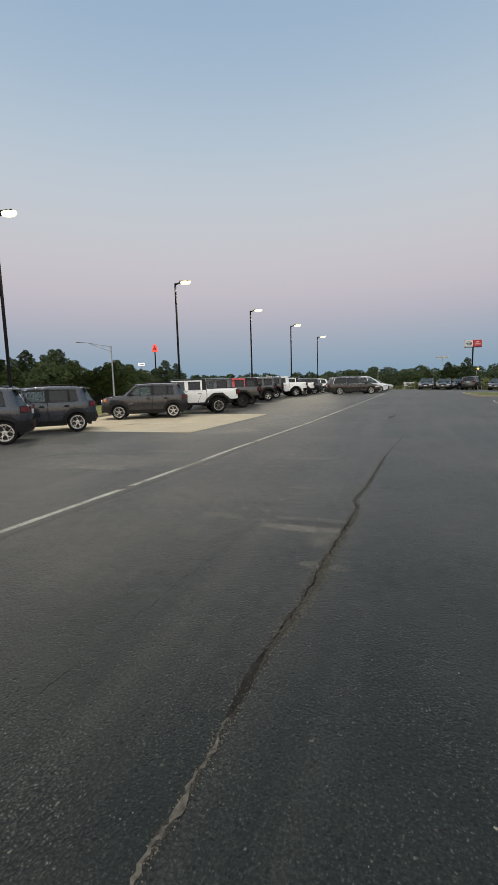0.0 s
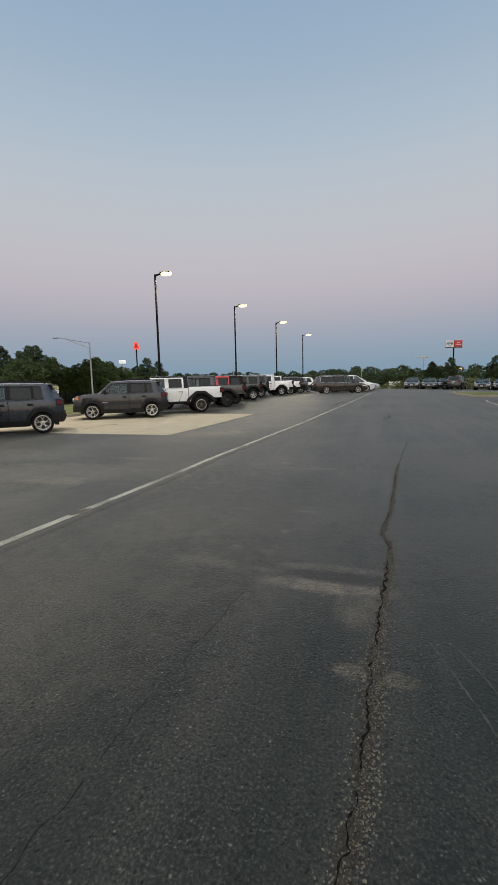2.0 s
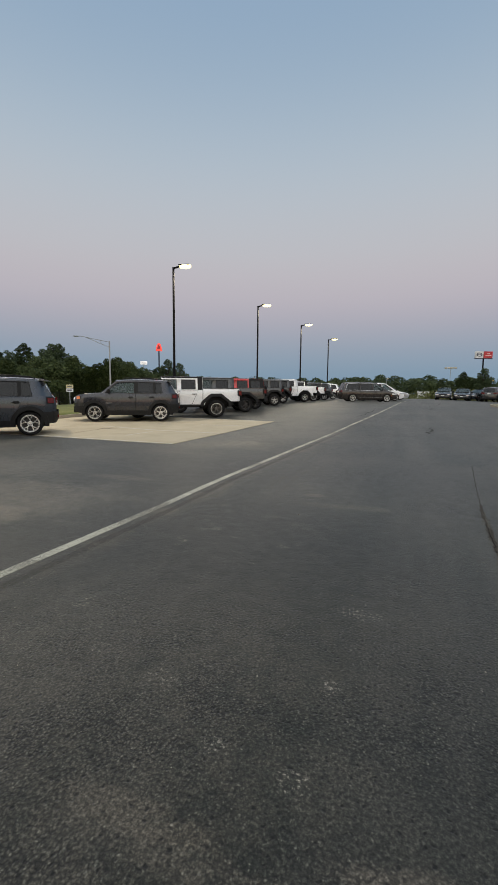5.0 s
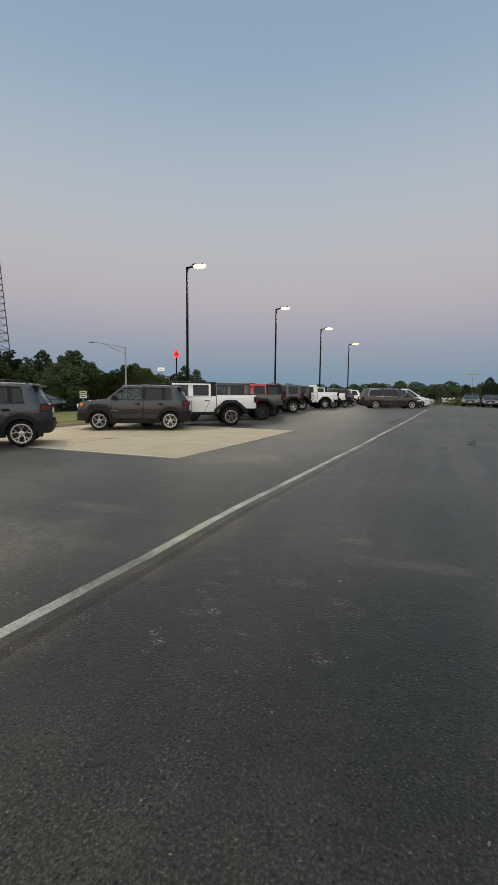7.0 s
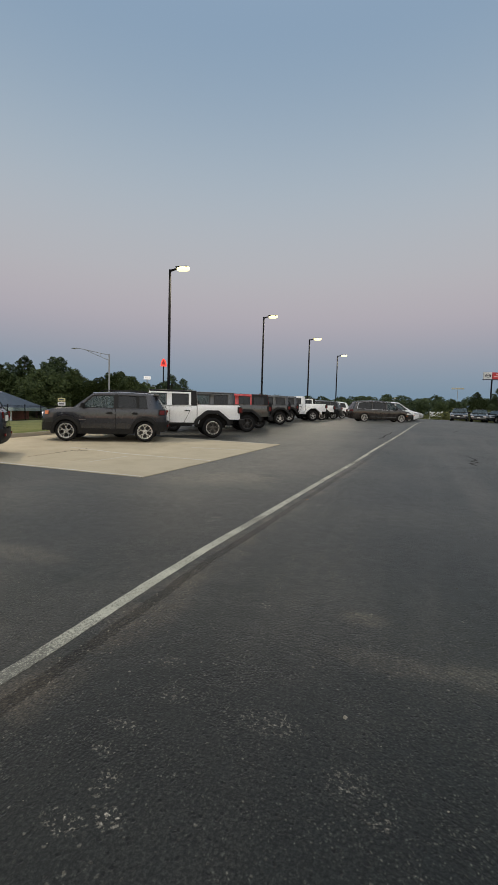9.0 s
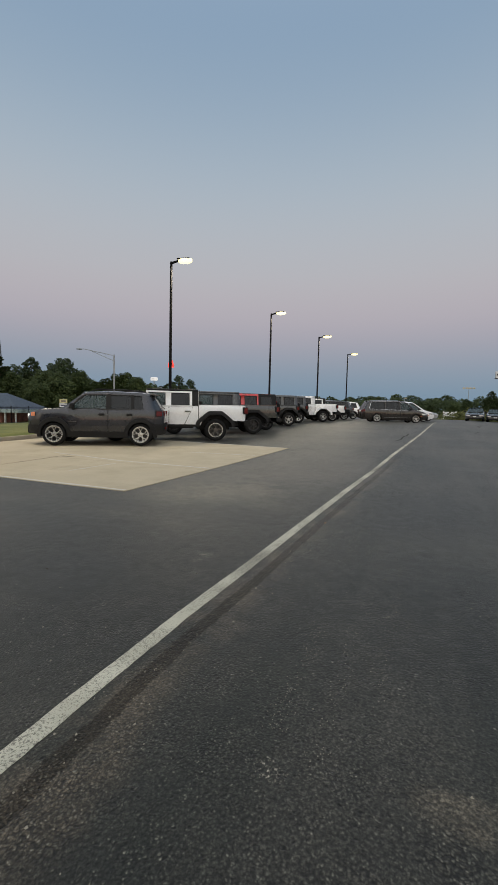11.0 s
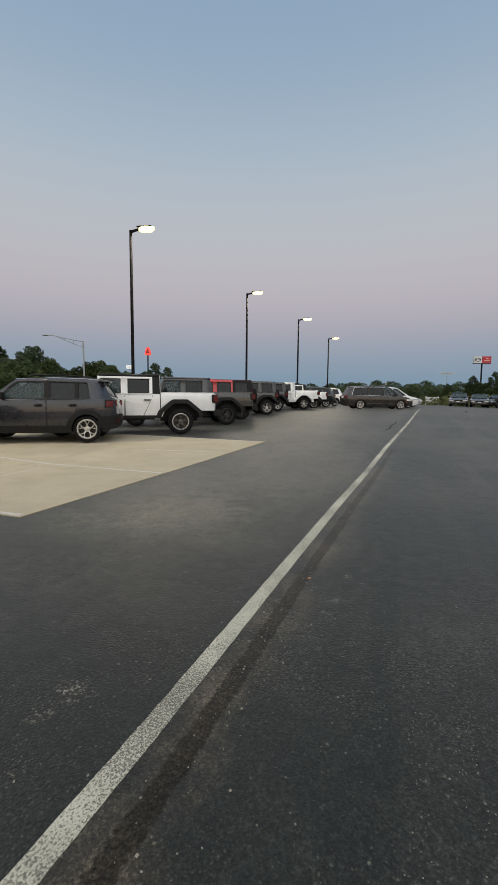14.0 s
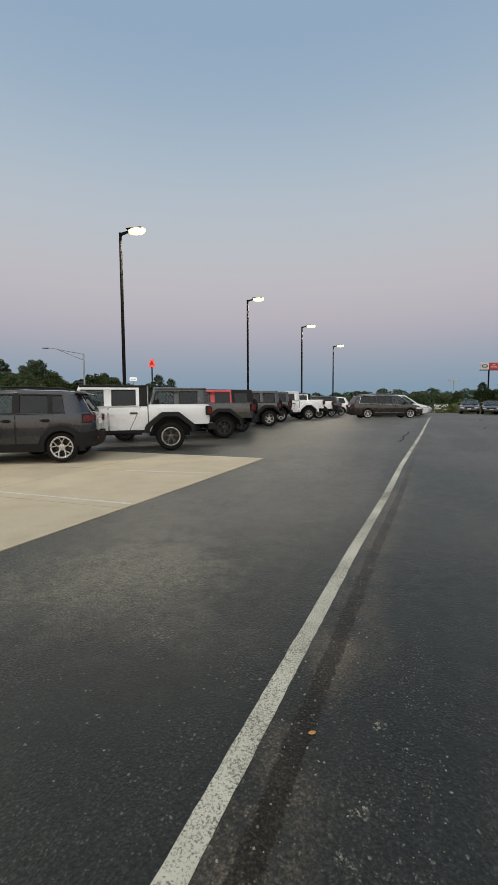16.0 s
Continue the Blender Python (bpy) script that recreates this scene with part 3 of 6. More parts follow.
strip("crack_fill", [(crack_x(y) + 0.008 * math.sin(y * 23), y) for y in spread([(-0.8, 1.62, 60)])], lambda s: 0.015 + 0.009 * math.sin(s * 41) * math.sin(s * 17), SMEAR, 0.0032, "pale sandy grit filling a crack", "crack", 0.010, 0.02, 77, thick=0.001)
# smooth tar poured into the crack
strip("tar_patch", [(-0.725, 1.62), (-0.715, 1.78), (-0.72, 1.95), (-0.705, 2.17)], lambda s: 0.012 + 0.038 * math.sin(math.pi * min(1, s + 0.02)), TAR, 0.0030, "smooth dark tar poured into the crack", "tar", 0.006, 0.02, 61, thick=0.001)
strip("crack", [(-3.46, 26.09), (-3.31, 26.99), (-3.32, 28.33), (-3.15, 29.47), (-3.14, 30.61)], 0.05, TAR, 0.005, "thin dark crack across the lane", "crack", 0.02, 0.1, 12)
strip("stall_line", [(5.2, 26.6), (5.3, 30.0), (5.6, 32.2)], 0.11, LINE, 0.005, "faded white stall line on the asphalt", "line", 0.006, 0.15, 14)
strip("stall_line", [(7.0, 32.6), (11.5, 33.6)], 0.11, LINE, 0.005, "faded white stall line on the asphalt", "line", 0.006, 0.15, 15)

SCRATCH = simple("pale_scratch", (0.075, 0.07, 0.06), 0.9, vary=0.4, scale=40)
for i, p in enumerate((((-0.30, 3.74), (-0.13, 3.22), (-0.01, 2.77)), ((-0.17, 3.74), (-0.02, 3.35), (0.10, 3.02)))):
    strip("scratch", p, 0.008, SCRATCH, 0.0012, "pale scrape mark on the asphalt", "scratch", 0.004, 0.03, 40 + i, thick=0.0006)
rnd = random.Random(17)
for k, (y0, y1) in enumerate(((1.3, 1.75), (1.95, 2.5), (2.6, 2.95), (3.2, 4.05))):
    strip("crack", [(lerp_table([(1.3, -1.68), (2.1, -1.63), (2.9, -1.60), (4.07, -1.5)], y) + rnd.gauss(0, 0.006), y) for y in spread([(y0, y1, 9)])], 0.003, TAR, 0.0012, "faint hairline crack in the asphalt", "crack", 0.002, 0.03, 44 + k, thick=0.0006)
for k, (x, y, n) in enumerate(((-0.55, 18.6, 9), (0.15, 33.0, 8), (1.0, 40.0, 10))):
    strip("crack", [(x + 0.03 * i + rnd.gauss(0, 0.07), y + i * 0.3) for i in range(n)], lambda s: 0.05 * math.sin(math.pi * min(1, s + 0.05)), TAR, 0.004, "short dark crack in the lane", "crack", 0.012, 0.1, 70 + k)

# concrete pad of separate slabs
pad = thing("concrete_pad", "buff concrete parking pad with open joints", "pavement", kind="structure")


PAD_TOP = 0.010


def slab(x0, x1, y0, y1):
    bm = bmesh.new()
    xs, ys = spread([(x0 + 0.006, x1 - 0.006, 3)]), spread([(y0 + 0.006, y1 - 0.006, 3)])
    lean = lambda x, y: x + 0.042 * (y - 13.05) * max(0.0, (x + 9.5) / 2.7)  # the lane edge of the pad runs slightly askew
    top = [[(lean(x, y), y, lot_z(x, y) + PAD_TOP) for x in xs] for y in ys]
    rings(bm, top, closed=False)
    edge = [top[0][i] for i in range(4)] + [top[j][3] for j in (1, 2, 3)] + [top[3][i] for i in (2, 1, 0)] + [top[j][0] for j in (2, 1)]
    rings(bm, [edge, [(x, y, z - 0.05) for x, y, z in edge]])
    bmesh.ops.remove_doubles(bm, verts=bm.verts, dist=0.0005)
    part("slab", bm, CONCRETE, pad, smooth=0)


for x0, x1 in ((-15.15, -12.3), (-12.3, -9.5), (-9.5, -6.8)):
    for y0, y1 in ((13.05, 15.65), (15.65, 18.3), (18.3, 20.95)):
        slab(x0, x1, y0, y1)
SCUFF = simple("pale_scuff", (0.52, 0.50, 0.45), 0.85, vary=0.15, scale=20)
for i, (p, w) in enumerate((([(-6.76, 15.9), (-9.2, 15.9), (-11.6, 16.3)], 0.09), ([(-8.95, 15.5), (-9.05, 14.2)], 0.05), ([(-6.75, 18.6), (-8.6, 18.3)], 0.07), ([(-6.86, 13.12), (-9.4, 13.11), (-12.2, 13.12)], 0.09), ([(-6.55, 20.86), (-9.4, 20.87), (-12.2, 20.86)], 0.09))):
    strip("stall_line", p, w * 0.7, SCUFF, PAD_TOP + 0.0025, "faint worn white stall line on concrete", "line", 0.015, 0.1, 20 + i)


for i, (p, w) in enumerate((([(-10.6, 15.95), (-10.85, 15.62), (-11.05, 15.5)], 0.05), ([(-10.86, 14.1), (-10.9, 15.0), (-10.96, 16.3)], 0.012))):
    strip("crack", p, lambda s, w=w: max(0.006, w * math.sin(math.pi * min(1, s + 0.05))), TAR, PAD_TOP + 0.0025, "thin dark crack in the concrete", "crack", 0.006, 0.05, 90 + i)


def kerb(name, path, label, width=0.16, height=0.14, closed=False):
    bm = bmesh.new()
    rows = []
    k = len(path)
    for i, (x, y) in enumerate(path):
        a = path[(i - 1) % k] if closed else path[max(0, i - 1)]
        b = path[(i + 1) % k] if closed else path[min(k - 1, i + 1)]
        d = math.hypot(b[0] - a[0], b[1] - a[1])
        nx, ny = (b[1] - a[1]) / d, -(b[0] - a[0]) / d
        z = lot_z(x, y)
        prof = ((0.5, -0.1), (0.5, height * 0.75), (0.36, height), (-0.5, height + 0.005), (-0.5, -0.1))
        rows.append([(x + nx * width * u, y + ny * width * u, z + h) for u, h in prof])
    if closed:
        rows.append(rows[0])
    rings(bm, rows, closed=True)
    return tagged(part(name, bm, KERB, smooth=40), label, "kerb", kind="structure")


kerb("kerb", [(LEFT - 0.08, y) for y in spread([(64, -28, 46)])], "buff concrete kerb between asphalt and grass")


def round_rect(x0, x1, y0, y1, r, turn=0.0, n=6):
    cx, cy = (x0 + x1) / 2, (y0 + y1) / 2
    out = []
    for px, py, a0 in ((x1 - r, y1 - r, 0), (x0 + r, y1 - r, 90), (x0 + r, y0 + r, 180), (x1 - r, y0 + r, 270)):
        for i in range(n + 1):
            a = radians(a0 + 90 * i / n)
            x, y = px + r * math.cos(a) - cx, py + r * math.sin(a) - cy
            out.append((cx + x * math.cos(turn) - y * math.sin(turn), cy + x * math.sin(turn) + y * math.cos(turn)))
    return out


island = round_rect(5.0, 13.0, 36.4, 43.0, 1.6, radians(6))
kerb("kerb", list(reversed(island)), "rounded concrete kerb of a grass island", closed=True)
bm = bmesh.new()
bm.faces.new([bm.verts.new((x, y, lot_z(x, y) + 0.13)) for x, y in island])
bmesh.ops.triangulate(bm, faces=bm.faces)
tagged(part("grass_island", bm, GRASS), "dry mown grass of a kerbed island", "grass", kind="structure")

# grit and loose stones
def pebbles(name, label, first, last, dark, light):
    rnd = random.Random(4 + first)
    verts, faces = [], []
    lanes = ((-2.83, 9.0, 11.5), (-2.64, 9.5, 11.5), (-3.03, 9.2, 10.2), (-3.14, 11.6, 14.5), (-3.08, 11.6, 14.0))
    for i in range(first, last):
        big = 0.0065
        if i < 7800:
            y = rnd.uniform(-0.5, 9.4) if i % 3 else rnd.uniform(2.3, 5.0)
            w = crack_w(y)
            x = crack_x(y) + rnd.choice((-1, 1, 1)) * abs(rnd.gauss(0.22, 0.30)) * w
            big = 0.0028 + 0.030 * w
        elif i < 8400:
            y = rnd.uniform(4, 20)
            x = line_x(y) + 0.2 + rnd.gauss(0, 0.12)
        elif i < 9300:
            cx, y0, y1 = rnd.choice(lanes)
            x, y, big = cx + 0.03 * math.sin(i) + rnd.gauss(0, 0.02), rnd.uniform(y0, y1), 0.0030
        else:
            x, y = rnd.uniform(-7, 2.5), rnd.uniform(0.5, 22)
        r = min(big, max(0.0022, rnd.lognormvariate(-5.45, 0.45)))
        if i >= 9300 and rnd.random() < 0.02:
            r *= 1.7
        z, k = lot_z(x, y), len(verts)
        q = rnd.uniform(0, 6.3)
        for a in range(5):
            g = q + a * 1.2566
            e = r * rnd.uniform(0.5, 1.35)
            verts.append((x + e * math.cos(g), y + e * math.sin(g), z))
        for a in range(5):
            g = q + a * 1.2566 + 0.3
            e = r * rnd.uniform(0.2, 0.75)
            verts.append((x + e * math.cos(g), y + e * math.sin(g), z + r * rnd.uniform(0.3, 0.9)))
        faces += [(k + a, k + (a + 1) % 5, k + 5 + (a + 1) % 5, k + 5 + a) for a in range(5)] + [tuple(k + 5 + a for a in range(5))]
    me = bpy.data.meshes.new(name)
    me.from_pydata(verts, [], faces)
    me.materials.append(leaf_material(name + "_stone", dark, light))
    tagged(new(name, me), label, "gravel", kind="stuff")


pebbles("crack_rubble", "broken brown grit lying in the crack", 0, 7800, (0.018, 0.0165, 0.013), (0.215, 0.19, 0.142))
pebbles("loose_grit", "small pale stones scattered on the asphalt", 7800, 10600, (0.09, 0.082, 0.066), (0.33, 0.30, 0.24))
bm = bmesh.new()
rings(bm, [[(0.017 * math.cos(a) * s, 0.011 * math.sin(a) * s, 0.004 + 0.006 * (1 - s)) for a in (i * 0.785 for i in range(8))] for s in (1, 0.55, 0.1)], cap=True)
ob = tagged(part("fallen_leaf", bm, simple("orange_leaf", (0.5, 0.24, 0.07), 0.7)), "small dry orange leaf lying on the tar seam", "leaf")
ob.matrix_basis = pose(-3.53, 12.62, lot_z(-3.5, 12.6) + 0.002, 0, 0, 35)


# ---------------- vehicles ----------------
# A vehicle's own x points ahead, y to its left; its origin is on the ground midway between the axles.
def wheel_meshes(key, r, width, rim_r, spokes, rim_mat, face_mat, ring_mat=None):
    bm = bmesh.new()
    h = width / 2
    prof = [(rim_r, -h * 0.85), (rim_r + 0.015, -h * 0.95), (r * 0.82, -h * 1.02), (r * 0.95, -h * 0.92), (r * 0.995, -h * 0.7), (r, -h * 0.3), (r, h * 0.3), (r * 0.995, h * 0.7), (r * 0.95, h * 0.92), (r * 0.82, h * 1.02), (rim_r + 0.015, h * 0.95), (rim_r, h * 0.85)]
    lathe_y(bm, prof, 32)
    tyre = mesh_of("tyre", bm, RUBBER, 50)
    bm = bmesh.new()
    lathe_y(bm, [(rim_r + 0.004, h * 0.9), (rim_r - 0.005, h * 0.97), (rim_r - 0.03, h * 0.9), (rim_r - 0.04, h * 0.3), (rim_r - 0.05, -h * 0.6), (0.09, -h * 0.6)], 32)
    barrel = mesh_of("barrel", bm, rim_mat, 40)
    bm = bmesh.new()
    for k in range(spokes):
        a = 2 * math.pi * k / spokes + math.pi / 2
        fork = 0.46 * rim_r
        arms = ((0.05, 0.0, fork * 1.06, 0.0, 0.024, 0.021), (fork, 0.0, rim_r - 0.012, 0.30, 0.017, 0.013), (fork, 0.0, rim_r - 0.012, -0.30, 0.017, 0.013)) if spokes <= 5 else ((0.05, 0.0, rim_r - 0.012, 0.0, 0.026, 0.020),)
        for q0, o0, q1, o1, w0, w1 in arms:
            p0, p1 = (Vector((q * math.cos(a + o), 0, q * math.sin(a + o))) for q, o in ((q0, o0), (q1, o1)))
            d = (p1 - p0).normalized()
            nrm = Vector((-d.z, 0, d.x))
            rows = []
            for p, w, y0, y1 in ((p0, w0, h * 0.45, h * 0.80), (p0.lerp(p1, 0.5), (w0 + w1) / 2, h * 0.5, h * 0.86), (p1, w1, h * 0.55, h * 0.92)):
                rows.append([p + nrm * w + Vector((0, y0, 0)), p + nrm * w * 0.7 + Vector((0, y1, 0)), p - nrm * w * 0.7 + Vector((0, y1, 0)), p - nrm * w + Vector((0, y0, 0))])
            rings(bm, rows, cap=True)
    lathe_y(bm, [(rim_r - 0.034, h * 0.80), (rim_r - 0.03, h * 0.93), (rim_r - 0.006, h * 0.985), (rim_r + 0.002, h * 0.90)], 32)
    lathe_y(bm, [(0.001, h * 0.86), (0.035, h * 0.86), (0.075, h * 0.8), (0.078, h * 0.4)], 16)
    face = mesh_of("spokes", bm, face_mat, 40)
    bm = bmesh.new()
    lathe_y(bm, [(rim_r - 0.022, h * 0.94), (rim_r - 0.016, h * 0.995), (rim_r + 0.004, h * 0.985), (rim_r + 0.008, h * 0.90)], 32)
    return tyre, barrel, face, mesh_of("rim_ring", bm, ring_mat or face_mat, 40)


WHEELS = {
    "renegade": (0.348, wheel_meshes("a", 0.348, 0.22, 0.252, 5, DARKRIM, SILVER)),
    "trail": (0.395, wheel_meshes("b", 0.395, 0.25, 0.258, 5, DARKRIM, simple("machined_dark_alloy", (0.11, 0.105, 0.10), 0.35, 0.8, vary=0.2), SILVER)),
    "trail_dark": (0.395, wheel_meshes("c", 0.395, 0.25, 0.262, 6, DARKRIM, DARKRIM)),
    "trail_bright": (0.395, wheel_meshes("d", 0.395, 0.25, 0.258, 5, DARKRIM, SILVER, DARKRIM)),
    "road": (0.350, wheel_meshes("e", 0.350, 0.22, 0.255, 5, DARKRIM, SILVER)),
}


def vehicle(name, label, spec, body_mat, wheel_key, roof_mat=None):
    car = thing(name, label, spec["category"], group=spec.get("group", ""))
    L0, L1, W, sill = spec["front"], spec["rear"], spec["width"], spec["sill"]
    wb = spec["wheelbase"]
    axles = (wb / 2, -wb / 2)
    r, meshes = WHEELS[wheel_key]
    ra = spec["arch"]
    hi, belt_t = spec["top"], spec["tumble"]
    roof_mat = roof_mat or body_mat
    corner, tuck = spec.get("corner", 0.12), spec.get("tuck", 0.05)

    def halfw(x, z):
        w = W / 2
        for end, reach in ((L0, spec.get("nose", 0.55)), (L1, spec.get("tail", 0.4))):
            s = 1 - abs(x - end) / reach
            if s > 0:
                w -= corner * s ** 2.2
        b = lerp_table(hi, x)
        if z < 0.62:
            w -= tuck * ((0.62 - z) / 0.4) ** 1.5
        if z > b - 0.22:
            w -= 0.035 * ((z - b + 0.22) / 0.22) ** 2
        return w

    def low(x):
        z = sill
        for end in (L0, L1):
            s = 1 - abs(x - end) / 0.55
            if s > 0:
                z += spec.get("rise", 0.14) * s
        if x < axles[1]:
            z = max(z, spec.get("tail_low", 0.0))
        for a in axles:
            if abs(x - a) < ra:
                z = max(z, r + math.sqrt(max(0, ra * ra - (x - a) ** 2)) * spec.get("arch_k", 1.0))
        return z

    xs = {L0, L0 - 0.03, L0 - 0.09, L1, L1 + 0.02, L1 + 0.07}
    for a in axles:
        xs |= {a + ra * math.cos(radians(q)) for q in range(0, 181, 15)} | {a + ra + 0.004, a - ra - 0.004}
    xs |= {x for x, _ in hi if L1 < x < L0} | set(spread([(L1 + 0.12, L0 - 0.16, 14)]))
    xs = sorted(xs)
    bm = bmesh.new()
    rows = []
    for x in xs:
        lo, top = low(x), lerp_table(hi, x)
        endk = 0.05 if x in (L0, L1) else 0.015 if x in (L0 - 0.03, L1 + 0.02) else 0.0
        lo, top = lo + endk, top - endk
        side = [(x, halfw(x, lo + (top - 0.035 - lo) * v) - endk * 0.5, lo + (top - 0.035 - lo) * v) for v in (0, 0.2, 0.42, 0.62, 0.82, 1)]
        wt = side[-1][1]
        cap = [(x, wt - 0.03, top), (x, wt * 0.5, top + spec.get("crown", 0.02)), (x, 0, top + spec.get("crown", 0.02) * 1.3)]
        half = side + cap
        rows.append(half + [(a, -b, c) for a, b, c in reversed(half[:-1])])
    rings(bm, rows, closed=False)
    for row in (rows[0], rows[-1]):
        bm.faces.new([bm.verts.new(p) for p in row])
    bmesh.ops.remove_doubles(bm, verts=bm.verts, dist=0.0005)
    body = part("body", bm, body_mat, car, smooth=35)

    # underbody, wheel wells and axles in black
    bm = bmesh.new()
    box(bm, L1 + 0.25, L0 - 0.3, -W * 0.36, W * 0.36, sill + 0.02, sill + 0.4)
    for a in axles:
        tube(bm, [(a, -W / 2 + 0.25, r), (a, W / 2 - 0.25, r)], 0.06)
        box(bm, a - ra, a + ra, -W * 0.30, W * 0.30, r, r + ra * 0.9)
    part("underbody", bm, BLACK, car)

    def patch(bmx, x0, x1, z0, z1, off, side=1, nx=4, nz=4, x0t=None, x1t=None, thick=0.012):
        """A panel that follows the body's flank."""
        x0t, x1t = x0 if x0t is None else x0t, x1 if x1t is None else x1t
        outer, inner = [], []
        for j in range(nz + 1):
            v = j / nz
            z = z0 + (z1 - z0) * v
            a, b = x0 + (x0t - x0) * v, x1 + (x1t - x1) * v
            outer.append([(a + (b - a) * i / nx, side * (halfw(a + (b - a) * i / nx, z) + off), z) for i in range(nx + 1)])
        rings(bmx, outer, closed=False)
        edge = outer[0] + [q[-1] for q in outer[1:]] + outer[-1][-2::-1] + [q[0] for q in outer[-2:0:-1]]
        rings(bmx, [edge, [(x, y - side * thick, z) for x, y, z in edge]])
        bmesh.ops.remove_doubles(bmx, verts=bmx.verts, dist=0.0004)
        return bmx

    # cabin: pillar lines from belt to roof, glass between them
    lines, roof = spec["lines"], spec["roof"]
    zb = lambda x: lerp_table(hi, x) - 0.02
    ins = spec.get("inset", 0.05)

    def cab(line, v, side):
        xb, xt = line[0], line[1]
        z0, z1 = zb(xb), lerp_table(roof, xt)
        x, z = xb + (xt - xb) * v, z0 + (z1 - z0) * v
        y = halfw(xb, z0) - ins * 0.3 - belt_t * v - 0.02 * v * v
        k = spec.get("cab_taper", 0.0)
        if k:
            mid = (lines[0][1] + lines[-1][1]) / 2
            y -= k * (abs(x - mid) / (abs(lines[0][0] - lines[-1][0]) / 2)) ** 3 * 0.12
        return Vector((x, side * y, z))

    frame_bm = bmesh.new()
    v_rows = spec.get("rows", (0.0, 0.07, 0.88, 1.0))
    panes = []
    for side in (1, -1):
        for n, (a, b) in enumerate(zip(lines, lines[1:])):
            kind = a[2]
            for v0, v1 in zip(v_rows, v_rows[1:]):
                if kind == "w" and v0 == v_rows[1]:
                    panes.append((side, a, b, a[3] if len(a) > 3 else PRIVACY))
                    continue
                frame_bm.faces.new([frame_bm.verts.new(p) for p in (cab(a, v0, side), cab(b, v0, side), cab(b, v1, side), cab(a, v1, side))])
    end = lines[-1]
    ya = abs(cab(end, 0.5, 1).y)
    rw = spec.get("rear_glass", (0.16, 0.86, 0.84))
    for v0, v1 in zip((0, rw[0], rw[1]), (rw[0], rw[1], 1)):
        for s0, s1 in zip((-1, -rw[2], rw[2]), (-rw[2], rw[2], 1)):
            if v0 == rw[0] and s0 == -rw[2]:
                continue
            q = []
            for v, s in ((v0, s0), (v0, s1), (v1, s1), (v1, s0)):
                p = cab(end, v, 1)
                q.append(frame_bm.verts.new((p.x - 0.05 * (1 - s * s), p.y * s, p.z)))
            frame_bm.faces.new(q)
    bmesh.ops.remove_doubles(frame_bm, verts=frame_bm.verts, dist=0.001)
    fr = part("cabin_frame", frame_bm, spec.get("frame_mat") or body_mat, car, smooth=40)
    so = fr.modifiers.new("thickness", "SOLIDIFY")
    so.thickness, so.offset = 0.03, 0.0
    for side, a, b, gm in panes:
        bm = bmesh.new()
        rr = []
        for j in range(4):
            v = v_rows[1] + (v_rows[2] - v_rows[1]) * j / 3
            p, q = cab(a, v, side), cab(b, v, side)
            rr.append([p.lerp(q, i / 3) - Vector((0, side * 0.006, 0)) for i in range(4)])
        rings(bm, rr, closed=False)
        part("side_window", bm, gm, car)
    # black seals round the panes
    for side, a, b, gm in panes:
        bm = bmesh.new()
        c = [cab(a, v_rows[1], side), cab(b, v_rows[1], side), cab(b, v_rows[2], side), cab(a, v_rows[2], side)]
        m = sum(c, Vector()) / 4
        o = Vector((0, side * 0.017, 0))
        rings(bm, [[p + o for p in c] + [c[0] + o], [p.lerp(m, 0.07) + o for p in c] + [c[0].lerp(m, 0.07) + o]], closed=False)
        part("window_seal", bm, BLACK, car, smooth=0)
    # windscreen and rear window
    front = lines[0]
    bm = bmesh.new()
    rr = []
    for j in range(5):
        p = cab(front, 0.03 + 0.94 * j / 4, 1)
        rr.append([(p.x + 0.10 * (1 - s * s) * spec.get("screen_bow", 1.0), p.y * s * 0.985, p.z) for s in (-1, -0.6, -0.2, 0.2, 0.6, 1)])
    rings(bm, rr, closed=False)
    part("windscreen", bm, CLEAR, car)
    bm = bmesh.new()
    rr = []
    for j in range(4):
        p = cab(end, rw[0] + (rw[1] - rw[0]) * j / 3, 1)
        rr.append([(p.x - 0.05 * (1 - s * s) - 0.004, p.y * s, p.z) for s in (-rw[2], -rw[2] / 3, rw[2] / 3, rw[2])])
    rings(bm, rr, closed=False)
    part("rear_window", bm, PRIVACY, car)
    # roof
    bm = bmesh.new()
    rr = []
    tops = [front] + lines[1:]
    for i, ln in enumerate(tops):
        p = cab(ln, 1.0, 1)
        bow = 0.10 * spec.get("screen_bow", 1.0) if i == 0 else -0.05 if i == len(tops) - 1 else 0
        rr.append([(p.x + bow * (1 - s * s), (p.y + spec.get("roof_over", 0.012)) * s, p.z + spec.get("roof_up", 0.012) + spec.get("roof_crown", 0.045) * (1 - s * s)) for s in (-1, -0.9, -0.5, 0, 0.5, 0.9, 1)])
    rings(bm, rr, closed=False)
    ro = part("roof", bm, roof_mat, car, spec.get("roof_label", ""))
    so = ro.modifiers.new("thickness", "SOLIDIFY")
    so.thickness, so.offset = spec.get("roof_thick", 0.04), -1.0
    # seats and dashboard
    deck = zb((lines[0][0] + lines[-1][0]) / 2)
